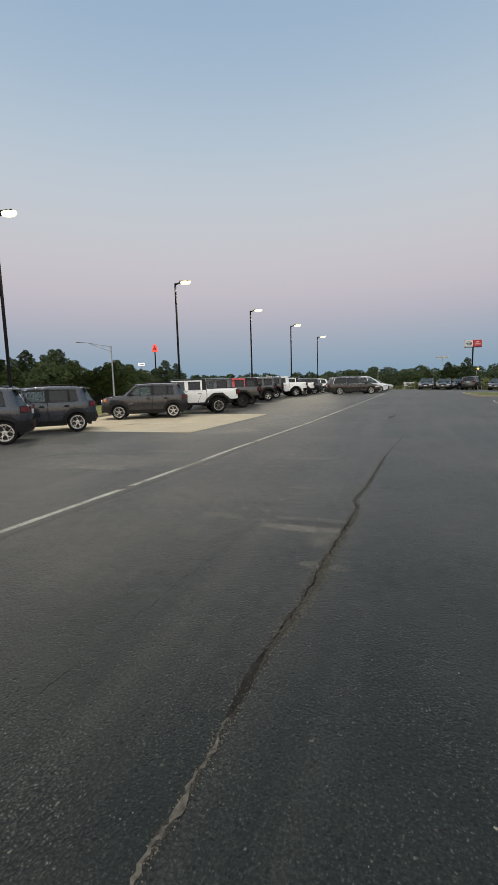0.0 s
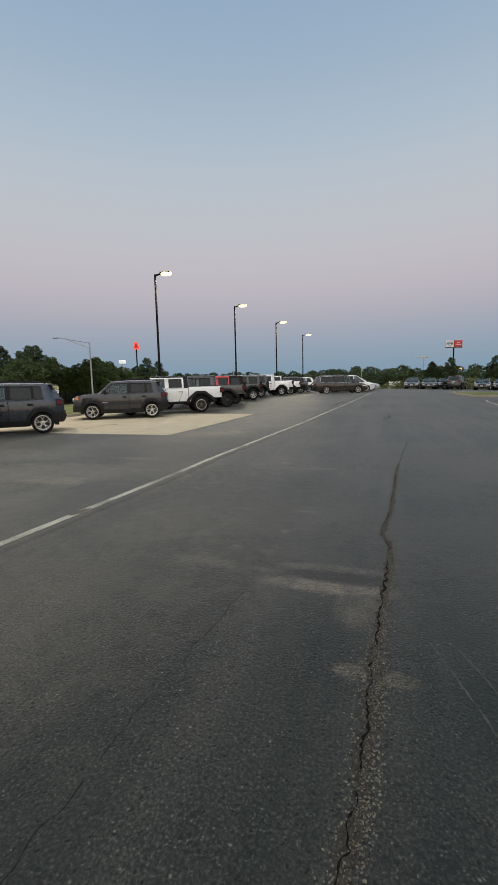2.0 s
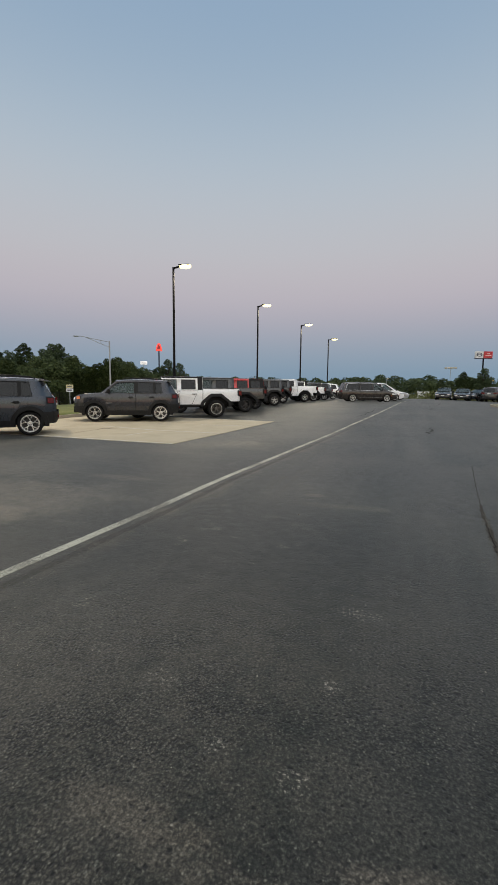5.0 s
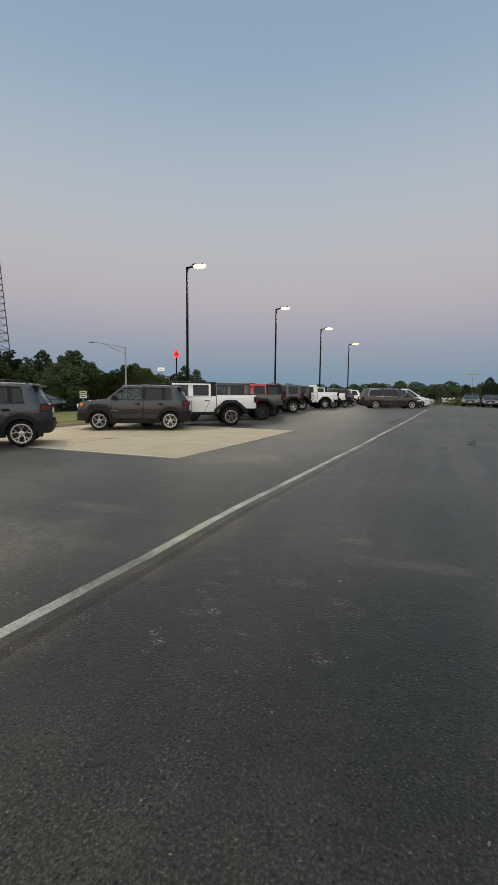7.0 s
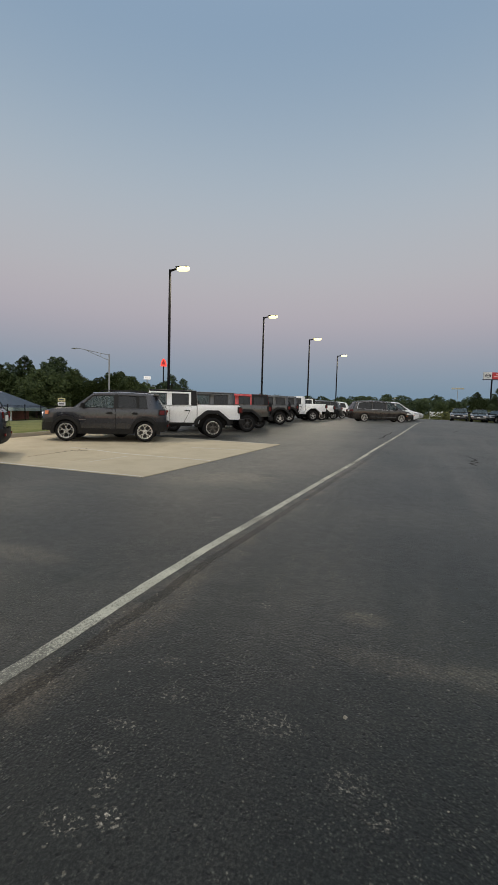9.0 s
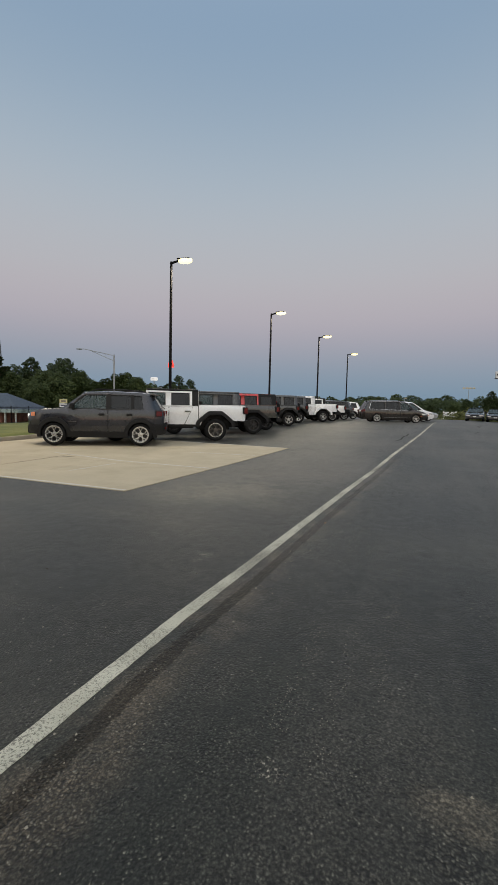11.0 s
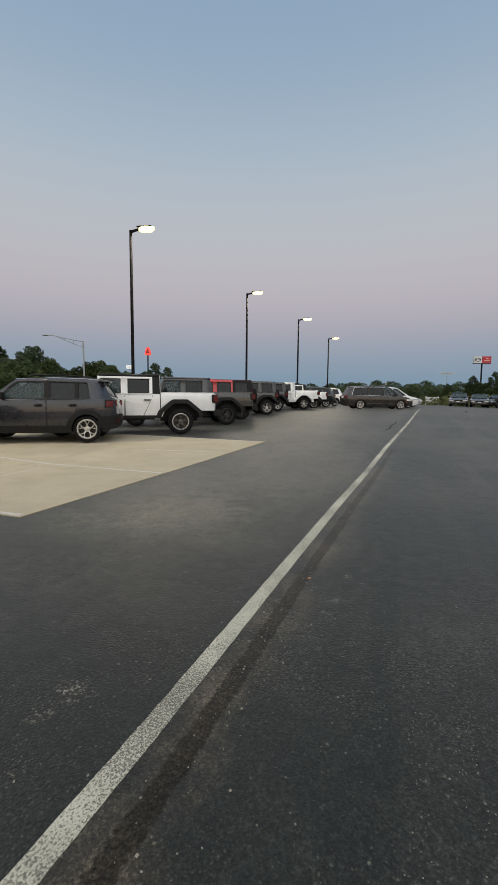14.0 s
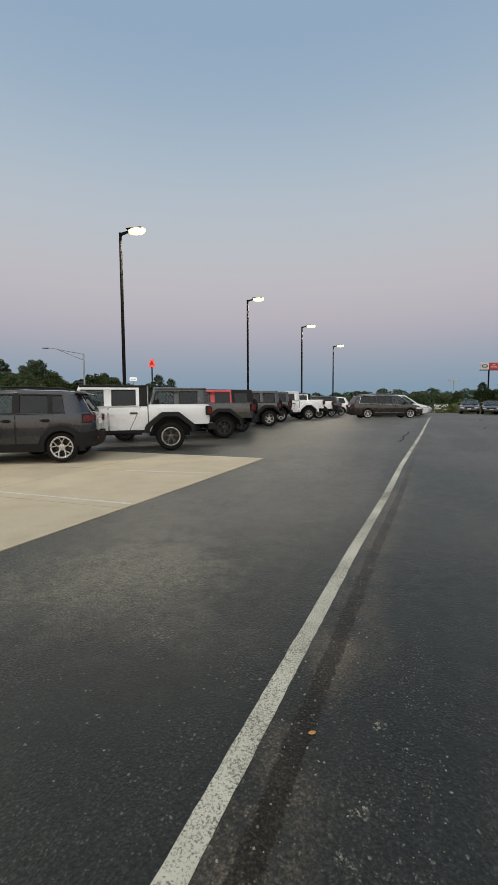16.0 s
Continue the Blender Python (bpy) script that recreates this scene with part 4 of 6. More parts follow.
    for x in spec.get("seats", (0.35, -0.6)):
        for y in (-0.38, 0.38):
            bm = bmesh.new()
            box(bm, x - 0.08, x + 0.06, y - 0.24, y + 0.24, deck - 0.1, deck + 0.18, 0.03)
            seat = part("seat", bm, SEAT, car)
            bm = bmesh.new()
            box(bm, x - 0.07, x + 0.03, y - 0.13, y + 0.13, deck + 0.17, deck + 0.36, 0.03)
            part("headrest", bm, SEAT, seat)
    bm = bmesh.new()
    box(bm, lines[0][0] - 0.55, lines[0][0] - 0.05, -W * 0.36, W * 0.36, deck - 0.06, deck + 0.05, 0.02)
    part("dashboard", bm, SEAT, car)
    if spec.get("sticker"):
        bm = bmesh.new()
        for side in (1,):
            sx, sv = spec["sticker"]
            p = cab((sx, sx), 0.5, side)
            rings(bm, [[(sx + u, p.y - 0.02 - k - 0.30 * w, p.z + w) for u, w in ((-0.28, -0.17), (0.28, -0.17), (0.28, 0.15), (-0.28, 0.15))] for k in (0, 0.004)], cap=True)
        part("window_sheet", bm, PAPER, car, "white price sheet behind the glass")

    # doors with dark gaps and handles
    for side in (1, -1):
        for d0, d1, d0t, d1t in spec["doors"]:
            gap = bmesh.new()
            ztop = min(zb(d0), zb(d1)) - 0.01
            zlo = sill + spec.get("door_low", 0.16)
            patch(gap, d1 - 0.013, d0 + 0.013, zlo - 0.012, ztop, 0.0015, side, x0t=d1t - 0.013, x1t=d0t + 0.013, thick=0.006)
            g = part("door_gap", gap, BLACK, car)
            bm = bmesh.new()
            patch(bm, d1, d0, zlo, ztop - 0.004, 0.005, side, x0t=d1t, x1t=d0t)
            door = part("door", bm, body_mat, car, smooth=35)
            bm = bmesh.new()
            hx = min(d1, d1t) + spec.get("handle_in", 0.18)
            hz = ztop - spec.get("handle_drop", 0.13)
            hy = halfw(hx, hz)
            y0, y1 = sorted((side * hy, side * (hy + 0.045)))
            box(bm, hx - 0.1, hx + 0.1, y0, y1, hz - 0.017, hz + 0.017, 0.008)
            if spec.get("cup"):
                box(bm, hx - 0.085, hx + 0.06, *sorted((side * hy, side * (hy + 0.0085))), hz - 0.04, hz + 0.035, 0.002)
            part("door_handle", bm, BLACK if not spec.get("bright_handles") else body_mat, door)

    # sill and arch trim
    trim = spec.get("trim_mat", BLACK)
    for side in (1, -1):
        if spec.get("cladding", True):
            bm = bmesh.new()
            patch(bm, axles[1] + ra + 0.02, axles[0] - ra - 0.02, sill - 0.02, sill + spec.get("clad_h", 0.15), 0.016, side, nx=6, nz=3)
            part("sill_trim", bm, trim, car)
        for a in axles:
            if not spec.get("flare"):
                continue
            f0, f1, out = spec["flare"]
            bm = bmesh.new()
            rr = []
            shape = spec.get("flare_shape")
            for q in range(-8 if shape else -14, 189 if shape else 195, 9):
                c, s = math.cos(radians(q)), math.sin(radians(q))
                if shape:  # squared-off flare
                    k = 1 / max(abs(c), abs(s) * 1.04, (abs(c) * 0.66 + abs(s) * 0.80))
                    c, s = c * k, s * k
                pts = []
                for rad, o in ((f0 - 0.02, -0.05), (f0, out), (f1 - 0.012, out * 0.9), (f1, 0.0), (f1 - 0.01, -0.05)):
                    x, z = a + rad * c, r + rad * s
                    z = max(z, sill - 0.02)
                    pts.append((x, side * (halfw(min(max(x, L1 + 0.1), L0 - 0.1), z) + o), z))
                rr.append(pts)
            rings(bm, rr, closed=True, cap=True)
            part("wheel_flare", bm, trim, car, smooth=40)

    for a in axles:
        for side in (1, -1):
            w = part("wheel", meshes[0], None, car)
            w.matrix_basis = pose(a, side * (W / 2 - spec.get("wheel_in", 0.13)), r, 0, 0, 0 if side > 0 else 180)
            part("rim_barrel", meshes[1], None, w)
            part("rim", meshes[2], None, w)
            part("rim_ring", meshes[3], None, w)

    # mirrors
    for side in (1, -1):
        mx, mz = spec["mirror"]
        y = halfw(mx, zb(mx))
        bm = bmesh.new()
        y0, y1 = sorted((side * (y + 0.02), side * (y + 0.22)))
        box(bm, mx - 0.06, mx + 0.07, y0, y1, mz - 0.07, mz + 0.09, 0.03)
        box(bm, mx - 0.02, mx + 0.05, *sorted((side * (y - 0.04), side * (y + 0.05))), mz - 0.09, mz - 0.04, 0.01)
        part("mirror", bm, BLACK, car)

    def add(part_name, mat, fn, lab="", parent=car, smooth=30):
        bmx = bmesh.new()
        fn(bmx)
        return part(part_name, bmx, mat, parent, lab, smooth)

    spec["extras"](car, add, patch, halfw, body_mat, cab)
    return car


def corner_lights(add, patch, L1, z0, z1, reach, mat=REDLENS, surround=True):
    for side in (1, -1):
        if surround:
            add("light_surround", BLACK, lambda b: patch(b, L1 + 0.05, L1 + reach + 0.03, z0 - 0.03, z1 + 0.03, 0.004, side, nx=4, nz=2))
        add("tail_light", mat, lambda b: patch(b, L1 + 0.06, L1 + reach, z0, z1, 0.012, side, nx=4, nz=2), "red tail light")


def end_face(add, name, mat, x, y0, y1, z0, z1, out, label=""):
    """A raised piece on the flat end of a vehicle."""
    a, b = sorted((x, x + out))
    return add(name, mat, lambda m: box(m, a, b, y0, y1, z0, z1, min(0.02, abs(out) * 0.3)), label)


def renegade_extras(car, add, patch, halfw, body_mat, cab):
    L0, L1 = 2.11, -1.99
    corner_lights(add, patch, L1, 0.93, 1.08, 0.22)
    for s in (1, -1):
        y0, y1 = sorted((s * 0.46, s * 0.61))
        end_face(add, "tail_light", REDLENS, L1 + 0.02, y0, y1, 0.93, 1.10, -0.04, "square red tail light")
        add("roof_rail", BLACK, lambda b: tube(b, [(0.22, s * 0.60, 1.67), (0.06, s * 0.61, 1.735), (-0.8, s * 0.61, 1.73), (-1.32, s * 0.60, 1.70), (-1.46, s * 0.59, 1.645)], 0.017))
        add("side_marker", AMBER, lambda b: patch(b, 1.84, 1.98, 0.88, 1.00, 0.012, s, nx=3, nz=2), "amber side marker")
        add("bumper_corner", BLACK, lambda b: patch(b, L1 + 0.04, L1 + 0.42, 0.36, 0.68, 0.016, s, nx=4, nz=3))
        add("bumper_corner", BLACK, lambda b: patch(b, 1.72, 2.06, 0.36, 0.62, 0.016, s, nx=4, nz=3))
        add("headlight", CLEARLENS, lambda b: tube(b, [(L0 - 0.03, s * 0.50, 0.86), (L0 + 0.012, s * 0.50, 0.86)], 0.10, n=16))
        add("body_badge", CHROME, lambda b: patch(b, 0.62, 0.86, 0.72, 0.745, 0.011, s, nx=2, nz=1, thick=0.004), "small chrome name bar")
        add("reflector", REDLENS, lambda b: box(b, L1 - 0.06, L1 - 0.03, *sorted((s * 0.46, s * 0.60)), 0.52, 0.58))
    lines = RENEGADE["lines"]
    for s in (1, -1):
        o = Vector((0, s * 0.018, 0))
        for k in (2, 4):
            add("pillar_cover", BLACK, lambda b: b.faces.new([b.verts.new(cab(lines[j], v, s) + o) for j, v in ((k, 0.05), (k + 1, 0.05), (k + 1, 0.9), (k, 0.9))]))
    add("rear_bumper", BLACK, lambda b: rings(b, [[(x + (0.07 if z < 0.42 else 0.0) - 0.008, y, z) for z in (0.34, 0.46, 0.66, 0.70)] for y, x in ((-0.80, L1 + 0.26), (-0.70, L1 + 0.06), (-0.55, L1 - 0.03), (0.0, L1 - 0.05), (0.55, L1 - 0.03), (0.70, L1 + 0.06), (0.80, L1 + 0.26))], closed=False), "black wrap-round bumper")
    end_face(add, "front_bumper", BLACK, L0 - 0.1, -0.58, 0.58, 0.34, 0.62, 0.13)
    end_face(add, "grille", BLACK, L0 - 0.02, -0.38, 0.38, 0.72, 0.88, 0.035)
    end_face(add, "number_plate", PLATE, L1 + 0.01, -0.20, 0.20, 0.86, 1.00, -0.03)
    add("spoiler", body_mat, lambda b: rings(b, [[(-1.56, y, 1.645), (-1.82, y * 0.94, 1.60), (-1.84, y * 0.94, 1.57), (-1.56, y, 1.595)] for y in (-0.62, -0.3, 0, 0.3, 0.62)], cap=True))
    add("rear_wiper", BLACK, lambda b: tube(b, [(-1.96, -0.02, 1.16), (-1.93, 0.35, 1.23)], 0.012))


RENEGADE = dict(category="car", group="cars parked along the kerb", front=2.11, rear=-1.99, width=1.805, wheelbase=2.57, sill=0.27, arch=0.41, rise=0.12, corner=0.28, nose=0.62, tail=0.58,
    top=[(-1.99, 1.06), (-1.90, 1.14), (0.7, 1.11), (1.05, 1.13), (1.65, 1.09), (1.95, 1.03), (2.11, 0.90)], tumble=0.13, cab_taper=0.5,
    roof=[(-1.9, 1.57), (-1.3, 1.62), (-0.4, 1.65), (0.42, 1.61)], sticker=(-0.55, 0.5), seats=(0.30, -0.75), mirror=(0.70, 1.19), cup=True, rows=(0.0, 0.05, 0.86, 1.0),
    lines=[(1.08, 0.44, "p"), (0.93, 0.33, "w", CLEAR), (-0.28, -0.28, "p"), (-0.38, -0.37, "w", PRIVACY), (-1.03, -1.01, "p"), (-1.09, -1.07, "w", PRIVACY), (-1.38, -1.29, "p"), (-1.88, -1.63, "e")],
    doors=[(0.82, -0.30, 0.82, -0.30), (-0.33, -0.84, -0.33, -1.13)], flare=(0.385, 0.51, 0.026), clad_h=0.17, extras=renegade_extras)


def hard_top(add, cab, lines, first, mat, low=0.05, high=0.82):
    """A removable top whose rear quarters are not body-coloured."""
    def build(b, side):
        o = Vector((0, side * 0.0165, 0))
        for a, c in zip(lines[first:], lines[first + 1:]):
            for v0, v1 in ((0.0, low), (low, high), (high, 1.0)):
                if a[2] == "w" and v0 == low:
                    continue
                b.faces.new([b.verts.new(p + o) for p in (cab(a, v0, side), cab(c, v0, side), cab(c, v1, side), cab(a, v1, side))])
        for v0, v1, s0, s1 in ((0, 0.16, 0, 1), (0.16, 0.86, 0.84, 1), (0.86, 1, 0, 1)):
            quad = []
            for v, s in ((v0, s0), (v0, s1), (v1, s1), (v1, s0)):
                p = cab(lines[-1], v, 1)
                quad.append(b.verts.new((p.x - 0.05 * (1 - s * s) - 0.018, side * (p.y + 0.0165) * s, p.z)))
            b.faces.new(quad)
        bmesh.ops.remove_doubles(b, verts=b.verts, dist=0.001)
    for side in (1, -1):
        add("quarter_top", mat, lambda b: build(b, side), "black hard top quarter")


def jeep_rear(car, add, patch, halfw, L1, z0, z1):
    for s in (1, -1):
        end_face(add, "tail_light", BLACK, L1 + 0.12, *sorted((s * 0.66, s * 0.875)), z0 - 0.02, z1 + 0.02, -0.17, "black tail light housing")
        end_face(add, "tail_light", REDLENS, L1 - 0.045, *sorted((s * 0.68, s * 0.86)), z0, z1, -0.03, "red tail light")
        add("light_lens", REDLENS, lambda b: box(b, L1 - 0.035, L1 + 0.06, *sorted((s * 0.872, s * 0.884)), z0 + 0.01, z1 - 0.01, 0.003), "red side lens")
        add("step_rail", BLACK, lambda b: tube(b, [(-0.95, s * 0.80, 0.50), (0.85, s * 0.80, 0.50)], 0.045))
        for x in spec_hinges:
            for z in (0.72, 1.02):
                add("hinge", car_paint[0], lambda b: box(b, x - 0.05, x + 0.05, *sorted((s * (halfw(x, z) + 0.005), s * (halfw(x, z) + 0.03))), z - 0.02, z + 0.02, 0.006))
    end_face(add, "rear_bumper", BLACK, L1 + 0.06, -0.84, 0.84, 0.56, 0.74, -0.24)
    add("tow_hook", BLACK, lambda b: tube(b, [(L1 - 0.18, 0.5, 0.6), (L1 - 0.27, 0.5, 0.6), (L1 - 0.27, 0.58, 0.6), (L1 - 0.18, 0.58, 0.6)], 0.014))
    add("exhaust", SATIN, lambda b: tube(b, [(L1 + 0.5, -0.45, 0.48), (L1 - 0.08, -0.45, 0.48)], 0.04))
    add("rear_axle_gear", SATIN, lambda b: (box(b, -1.65, -1.35, -0.15, 0.15, 0.30, 0.55, 0.06), tube(b, [(L1 + 0.2, 0.5, 0.62), (0.5, 0.5, 0.6)], 0.05)))


car_paint = [WHITE_P]
spec_hinges = ()


def gladiator_extras(top_mat):
    def extras(car, add, patch, halfw, body_mat, cab):
        global spec_hinges
        car_paint[0], spec_hinges = body_mat, (-0.14, 0.72)
        L0, L1 = 2.573, -2.87
        jeep_rear(car, add, patch, halfw, L1, 1.0, 1.22)
        if top_mat:
            hard_top(add, cab, GLADIATOR["lines"], 5, top_mat)
        add("bed_gap", BLACK, lambda b: [patch(b, -1.145, -1.12, 0.62, 1.265, 0.004, s, nx=1, nz=4, thick=0.02) for s in (1, -1)])
        add("bed_liner", BLACK, lambda b: box(b, L1 + 0.1, -1.2, -0.70, 0.70, 1.25, 1.285))
        add("bed_rail", body_mat, lambda b: [box(b, L1 + 0.04, -1.14, *sorted((s * 0.70, s * 0.80)), 1.24, 1.30, 0.012) for s in (1, -1)])
        end_face(add, "tailgate", body_mat, L1 + 0.02, -0.64, 0.64, 0.80, 1.275, -0.05)
        end_face(add, "front_bumper", BLACK, L0 - 0.05, -0.8, 0.8, 0.55, 0.75, 0.2)
        end_face(add, "grille", BLACK, L0 - 0.02, -0.5, 0.5, 0.80, 1.02, 0.03)
    return extras


GLADIATOR = dict(category="pickup truck", group="cars parked along the kerb", front=2.573, rear=-2.87, width=1.70, wheelbase=3.487, sill=0.53, arch=0.575, rise=0.20, tail_low=0.73, corner=0.06, nose=0.4, tail=0.2, tuck=0.01, crown=0.01,
    top=[(-2.87, 1.265), (-1.16, 1.275), (-1.12, 1.27), (0.8, 1.24), (1.0, 1.23), (2.2, 1.14), (2.573, 1.06)], tumble=0.09, inset=0.02,
    roof=[(-1.2, 1.81), (0.8, 1.82)], seats=(0.15, -0.72), mirror=(0.62, 1.33), roof_crown=0.035, roof_thick=0.075, screen_bow=0.3, roof_label="black hard top", roof_over=0.03, roof_up=0.022,
    lines=[(0.92, 0.68, "p"), (0.80, 0.59, "w", CLEAR), (0.04, 0.04, "p"), (-0.16, -0.16, "w", PRIVACY), (-0.81, -0.81, "p"), (-0.90, -0.90, "p"), (-1.13, -1.12, "e")],
    rows=(0.0, 0.05, 0.82, 1.0), doors=[(0.80, -0.05, 0.80, -0.05), (-0.09, -0.62, -0.09, -0.92)], door_low=0.06, handle_drop=0.16, flare=(0.585, 0.72, 0.13), flare_shape=True, clad_h=0.06, wheel_in=0.03, extras=None)


def wrangler_extras(top_mat):
    def extras(car, add, patch, halfw, body_mat, cab):
        global spec_hinges
        car_paint[0], spec_hinges = body_mat, (-0.38, 0.50)
        L0, L1 = 2.30, -2.10
        jeep_rear(car, add, patch, halfw, L1, 0.95, 1.16)
        if top_mat:
            hard_top(add, cab, WRANGLER["lines"], 5, top_mat)
        r, ms = WHEELS["trail_dark"]
        w = part("spare_wheel", ms[0], None, car, "spare tyre on the tailgate")
        w.matrix_basis = pose(L1 - 0.20, -0.05, 1.06, 0, 0, 90)
        part("rim", ms[2], None, w)
        add("spare_carrier", BLACK, lambda b: box(b, L1 - 0.12, L1 + 0.02, -0.3, 0.2, 0.9, 1.2, 0.02))
        end_face(add, "tailgate", body_mat, L1 + 0.02, -0.64, 0.64, 0.76, 1.22, -0.04)
        end_face(add, "front_bumper", BLACK, L0 - 0.05, -0.8, 0.8, 0.55, 0.75, 0.2)
        end_face(add, "grille", BLACK, L0 - 0.02, -0.5, 0.5, 0.80, 1.02, 0.03)
    return extras


WRANGLER = dict(category="car", group="cars parked along the kerb", front=2.30, rear=-2.10, width=1.70, wheelbase=3.008, sill=0.53, arch=0.575, rise=0.16, tail_low=0.70, corner=0.06, nose=0.4, tail=0.2, tuck=0.01, crown=0.01,
    top=[(-2.10, 1.23), (0.6, 1.24), (0.8, 1.23), (1.95, 1.14), (2.30, 1.06)], tumble=0.09, inset=0.02, roof=[(-2.1, 1.79), (0.5, 1.82)], seats=(-0.05, -0.92), mirror=(0.40, 1.33), roof_crown=0.035, roof_thick=0.075, screen_bow=0.3,
    lines=[(0.70, 0.46, "p"), (0.61, 0.40, "w", CLEAR), (-0.22, -0.22, "p"), (-0.41, -0.41, "w", PRIVACY), (-1.05, -1.05, "p"), (-1.13, -1.13, "p"), (-1.24, -1.24, "w", PRIVACY), (-1.86, -1.84, "p"), (-2.09, -2.04, "e")],
    rows=(0.0, 0.05, 0.82, 1.0), doors=[(0.57, -0.29, 0.57, -0.29), (-0.33, -0.86, -0.33, -1.12)], door_low=0.06, handle_drop=0.16, flare=(0.585, 0.72, 0.13), flare_shape=True, clad_h=0.06, wheel_in=0.03, extras=None)


def road_extras(L0, L1, W, hood, tail_z, van=False):
    def extras(car, add, patch, halfw, body_mat, cab):
        corner_lights(add, patch, L1, tail_z - 0.06, tail_z + 0.09, 0.17, surround=False)
        for s in (1, -1):
            end_face(add, "tail_light", REDLENS, L1 + 0.03, *sorted((s * W * 0.24, s * W * 0.40)), tail_z - 0.09, tail_z + 0.07, -0.05, "red tail light")
            add("headlight", CLEARLENS, lambda b: patch(b, L0 - 0.55, L0 - 0.06, hood - 0.26, hood - 0.14, 0.010, s, nx=4, nz=2))
            end_face(add, "headlight", CLEARLENS, L0 - 0.04, *sorted((s * W * 0.24, s * W * 0.41)), hood - 0.27, hood - 0.15, 0.05)
            if van:
                add("chrome_strip", CHROME, lambda b: patch(b, -1.05, 1.05, 0.40, 0.425, 0.02, s, nx=6, nz=1))
                add("window_trim", CHROME, lambda b: (tube(b, [cab(l, 0.03, s) + Vector((0, s * 0.02, 0)) for l in MINIVAN["lines"][1:-1]], 0.014), tube(b, [cab(l, 0.90, s) + Vector((0, s * 0.02, 0)) for l in MINIVAN["lines"][1:-1]], 0.014), tube(b, [cab(MINIVAN["lines"][-2], v, s) + Vector((0, s * 0.02, 0)) for v in (0.03, 0.9)], 0.014)), "chrome line round the side windows")
                add("slide_rail", BLACK, lambda b: patch(b, -2.2, -0.95, 0.985, 1.0, 0.004, s, nx=4, nz=1))
            add("side_marker", AMBER, lambda b: patch(b, L0 - 0.62, L0 - 0.5, hood - 0.38, hood - 0.34, 0.010, s, nx=1, nz=1))
        end_face(add, "grille", BLACK, L0 - 0.05, -W * 0.22, W * 0.22, hood - 0.30, hood - 0.14, 0.05)
        end_face(add, "lower_grille", BLACK, L0 - 0.07, -W * 0.36, W * 0.36, 0.26, 0.42, 0.08)
        end_face(add, "front_plate", PLATE, L0, -0.16, 0.16, 0.46, 0.56, 0.025)
        end_face(add, "rear_bumper", BLACK, L1 + 0.08, -W * 0.40, W * 0.40, 0.34, 0.50, -0.12)
        end_face(add, "number_plate", PLATE, L1 + 0.02, -0.18, 0.18, tail_z - 0.10, tail_z + 0.03, -0.04)
    return extras


MINIVAN = dict(category="minivan", front=2.515, rear=-2.66, width=2.0, wheelbase=3.09, sill=0.21, arch=0.40, rise=0.12, corner=0.22, nose=0.8, tail=0.5,
    top=[(-2.66, 0.90), (-2.5, 1.06), (0.4, 1.00), (1.35, 1.02), (1.7, 0.99), (2.2, 0.88), (2.515, 0.70)], tumble=0.17, cab_taper=0.8, roof=[(-2.3, 1.64), (-1.2, 1.72), (0.1, 1.73), (0.6, 1.67)], seats=(0.5, -0.6), mirror=(1.05, 1.08),
    lines=[(1.72, 0.62, "p"), (1.50, 0.50, "w", CLEAR), (0.36, 0.26, "p"), (0.26, 0.18, "w", PRIVACY), (-0.86, -0.86, "p"), (-0.93, -0.93, "w", PRIVACY), (-2.20, -1.98, "p"), (-2.56, -2.18, "e")],
    doors=[(1.20, 0.31, 1.30, 0.31), (0.28, -0.82, 0.28, -0.88)], cladding=True, clad_h=0.05, handle_drop=0.12, bright_handles=True, extras=road_extras(2.515, -2.66, 2.0, 0.92, 0.92, True))
SEDAN = dict(category="car", front=2.38, rear=-2.45, width=1.84, wheelbase=2.80, sill=0.20, arch=0.40, rise=0.10, corner=0.20, nose=0.7, tail=0.6,
    top=[(-2.45, 0.82), (-2.25, 1.0), (-1.5, 1.02), (0.9, 0.94), (1.25, 0.93), (2.1, 0.78), (2.38, 0.62)], tumble=0.20, cab_taper=0.8, roof=[(-1.1, 1.37), (-0.3, 1.43), (0.3, 1.40)], seats=(0.2, -0.7), mirror=(0.85, 1.0),
    lines=[(1.35, 0.36, "p"), (1.15, 0.27, "w", CLEAR), (0.08, 0.05, "p"), (0.0, -0.03, "w", PRIVACY), (-1.05, -0.85, "p"), (-1.75, -1.02, "e")],
    doors=[(0.95, 0.04, 1.0, 0.04), (0.01, -0.85, 0.01, -1.0)], cladding=False, handle_drop=0.12, bright_handles=True, rear_glass=(0.10, 0.92, 0.88), extras=road_extras(2.38, -2.45, 1.84, 0.82, 0.86))
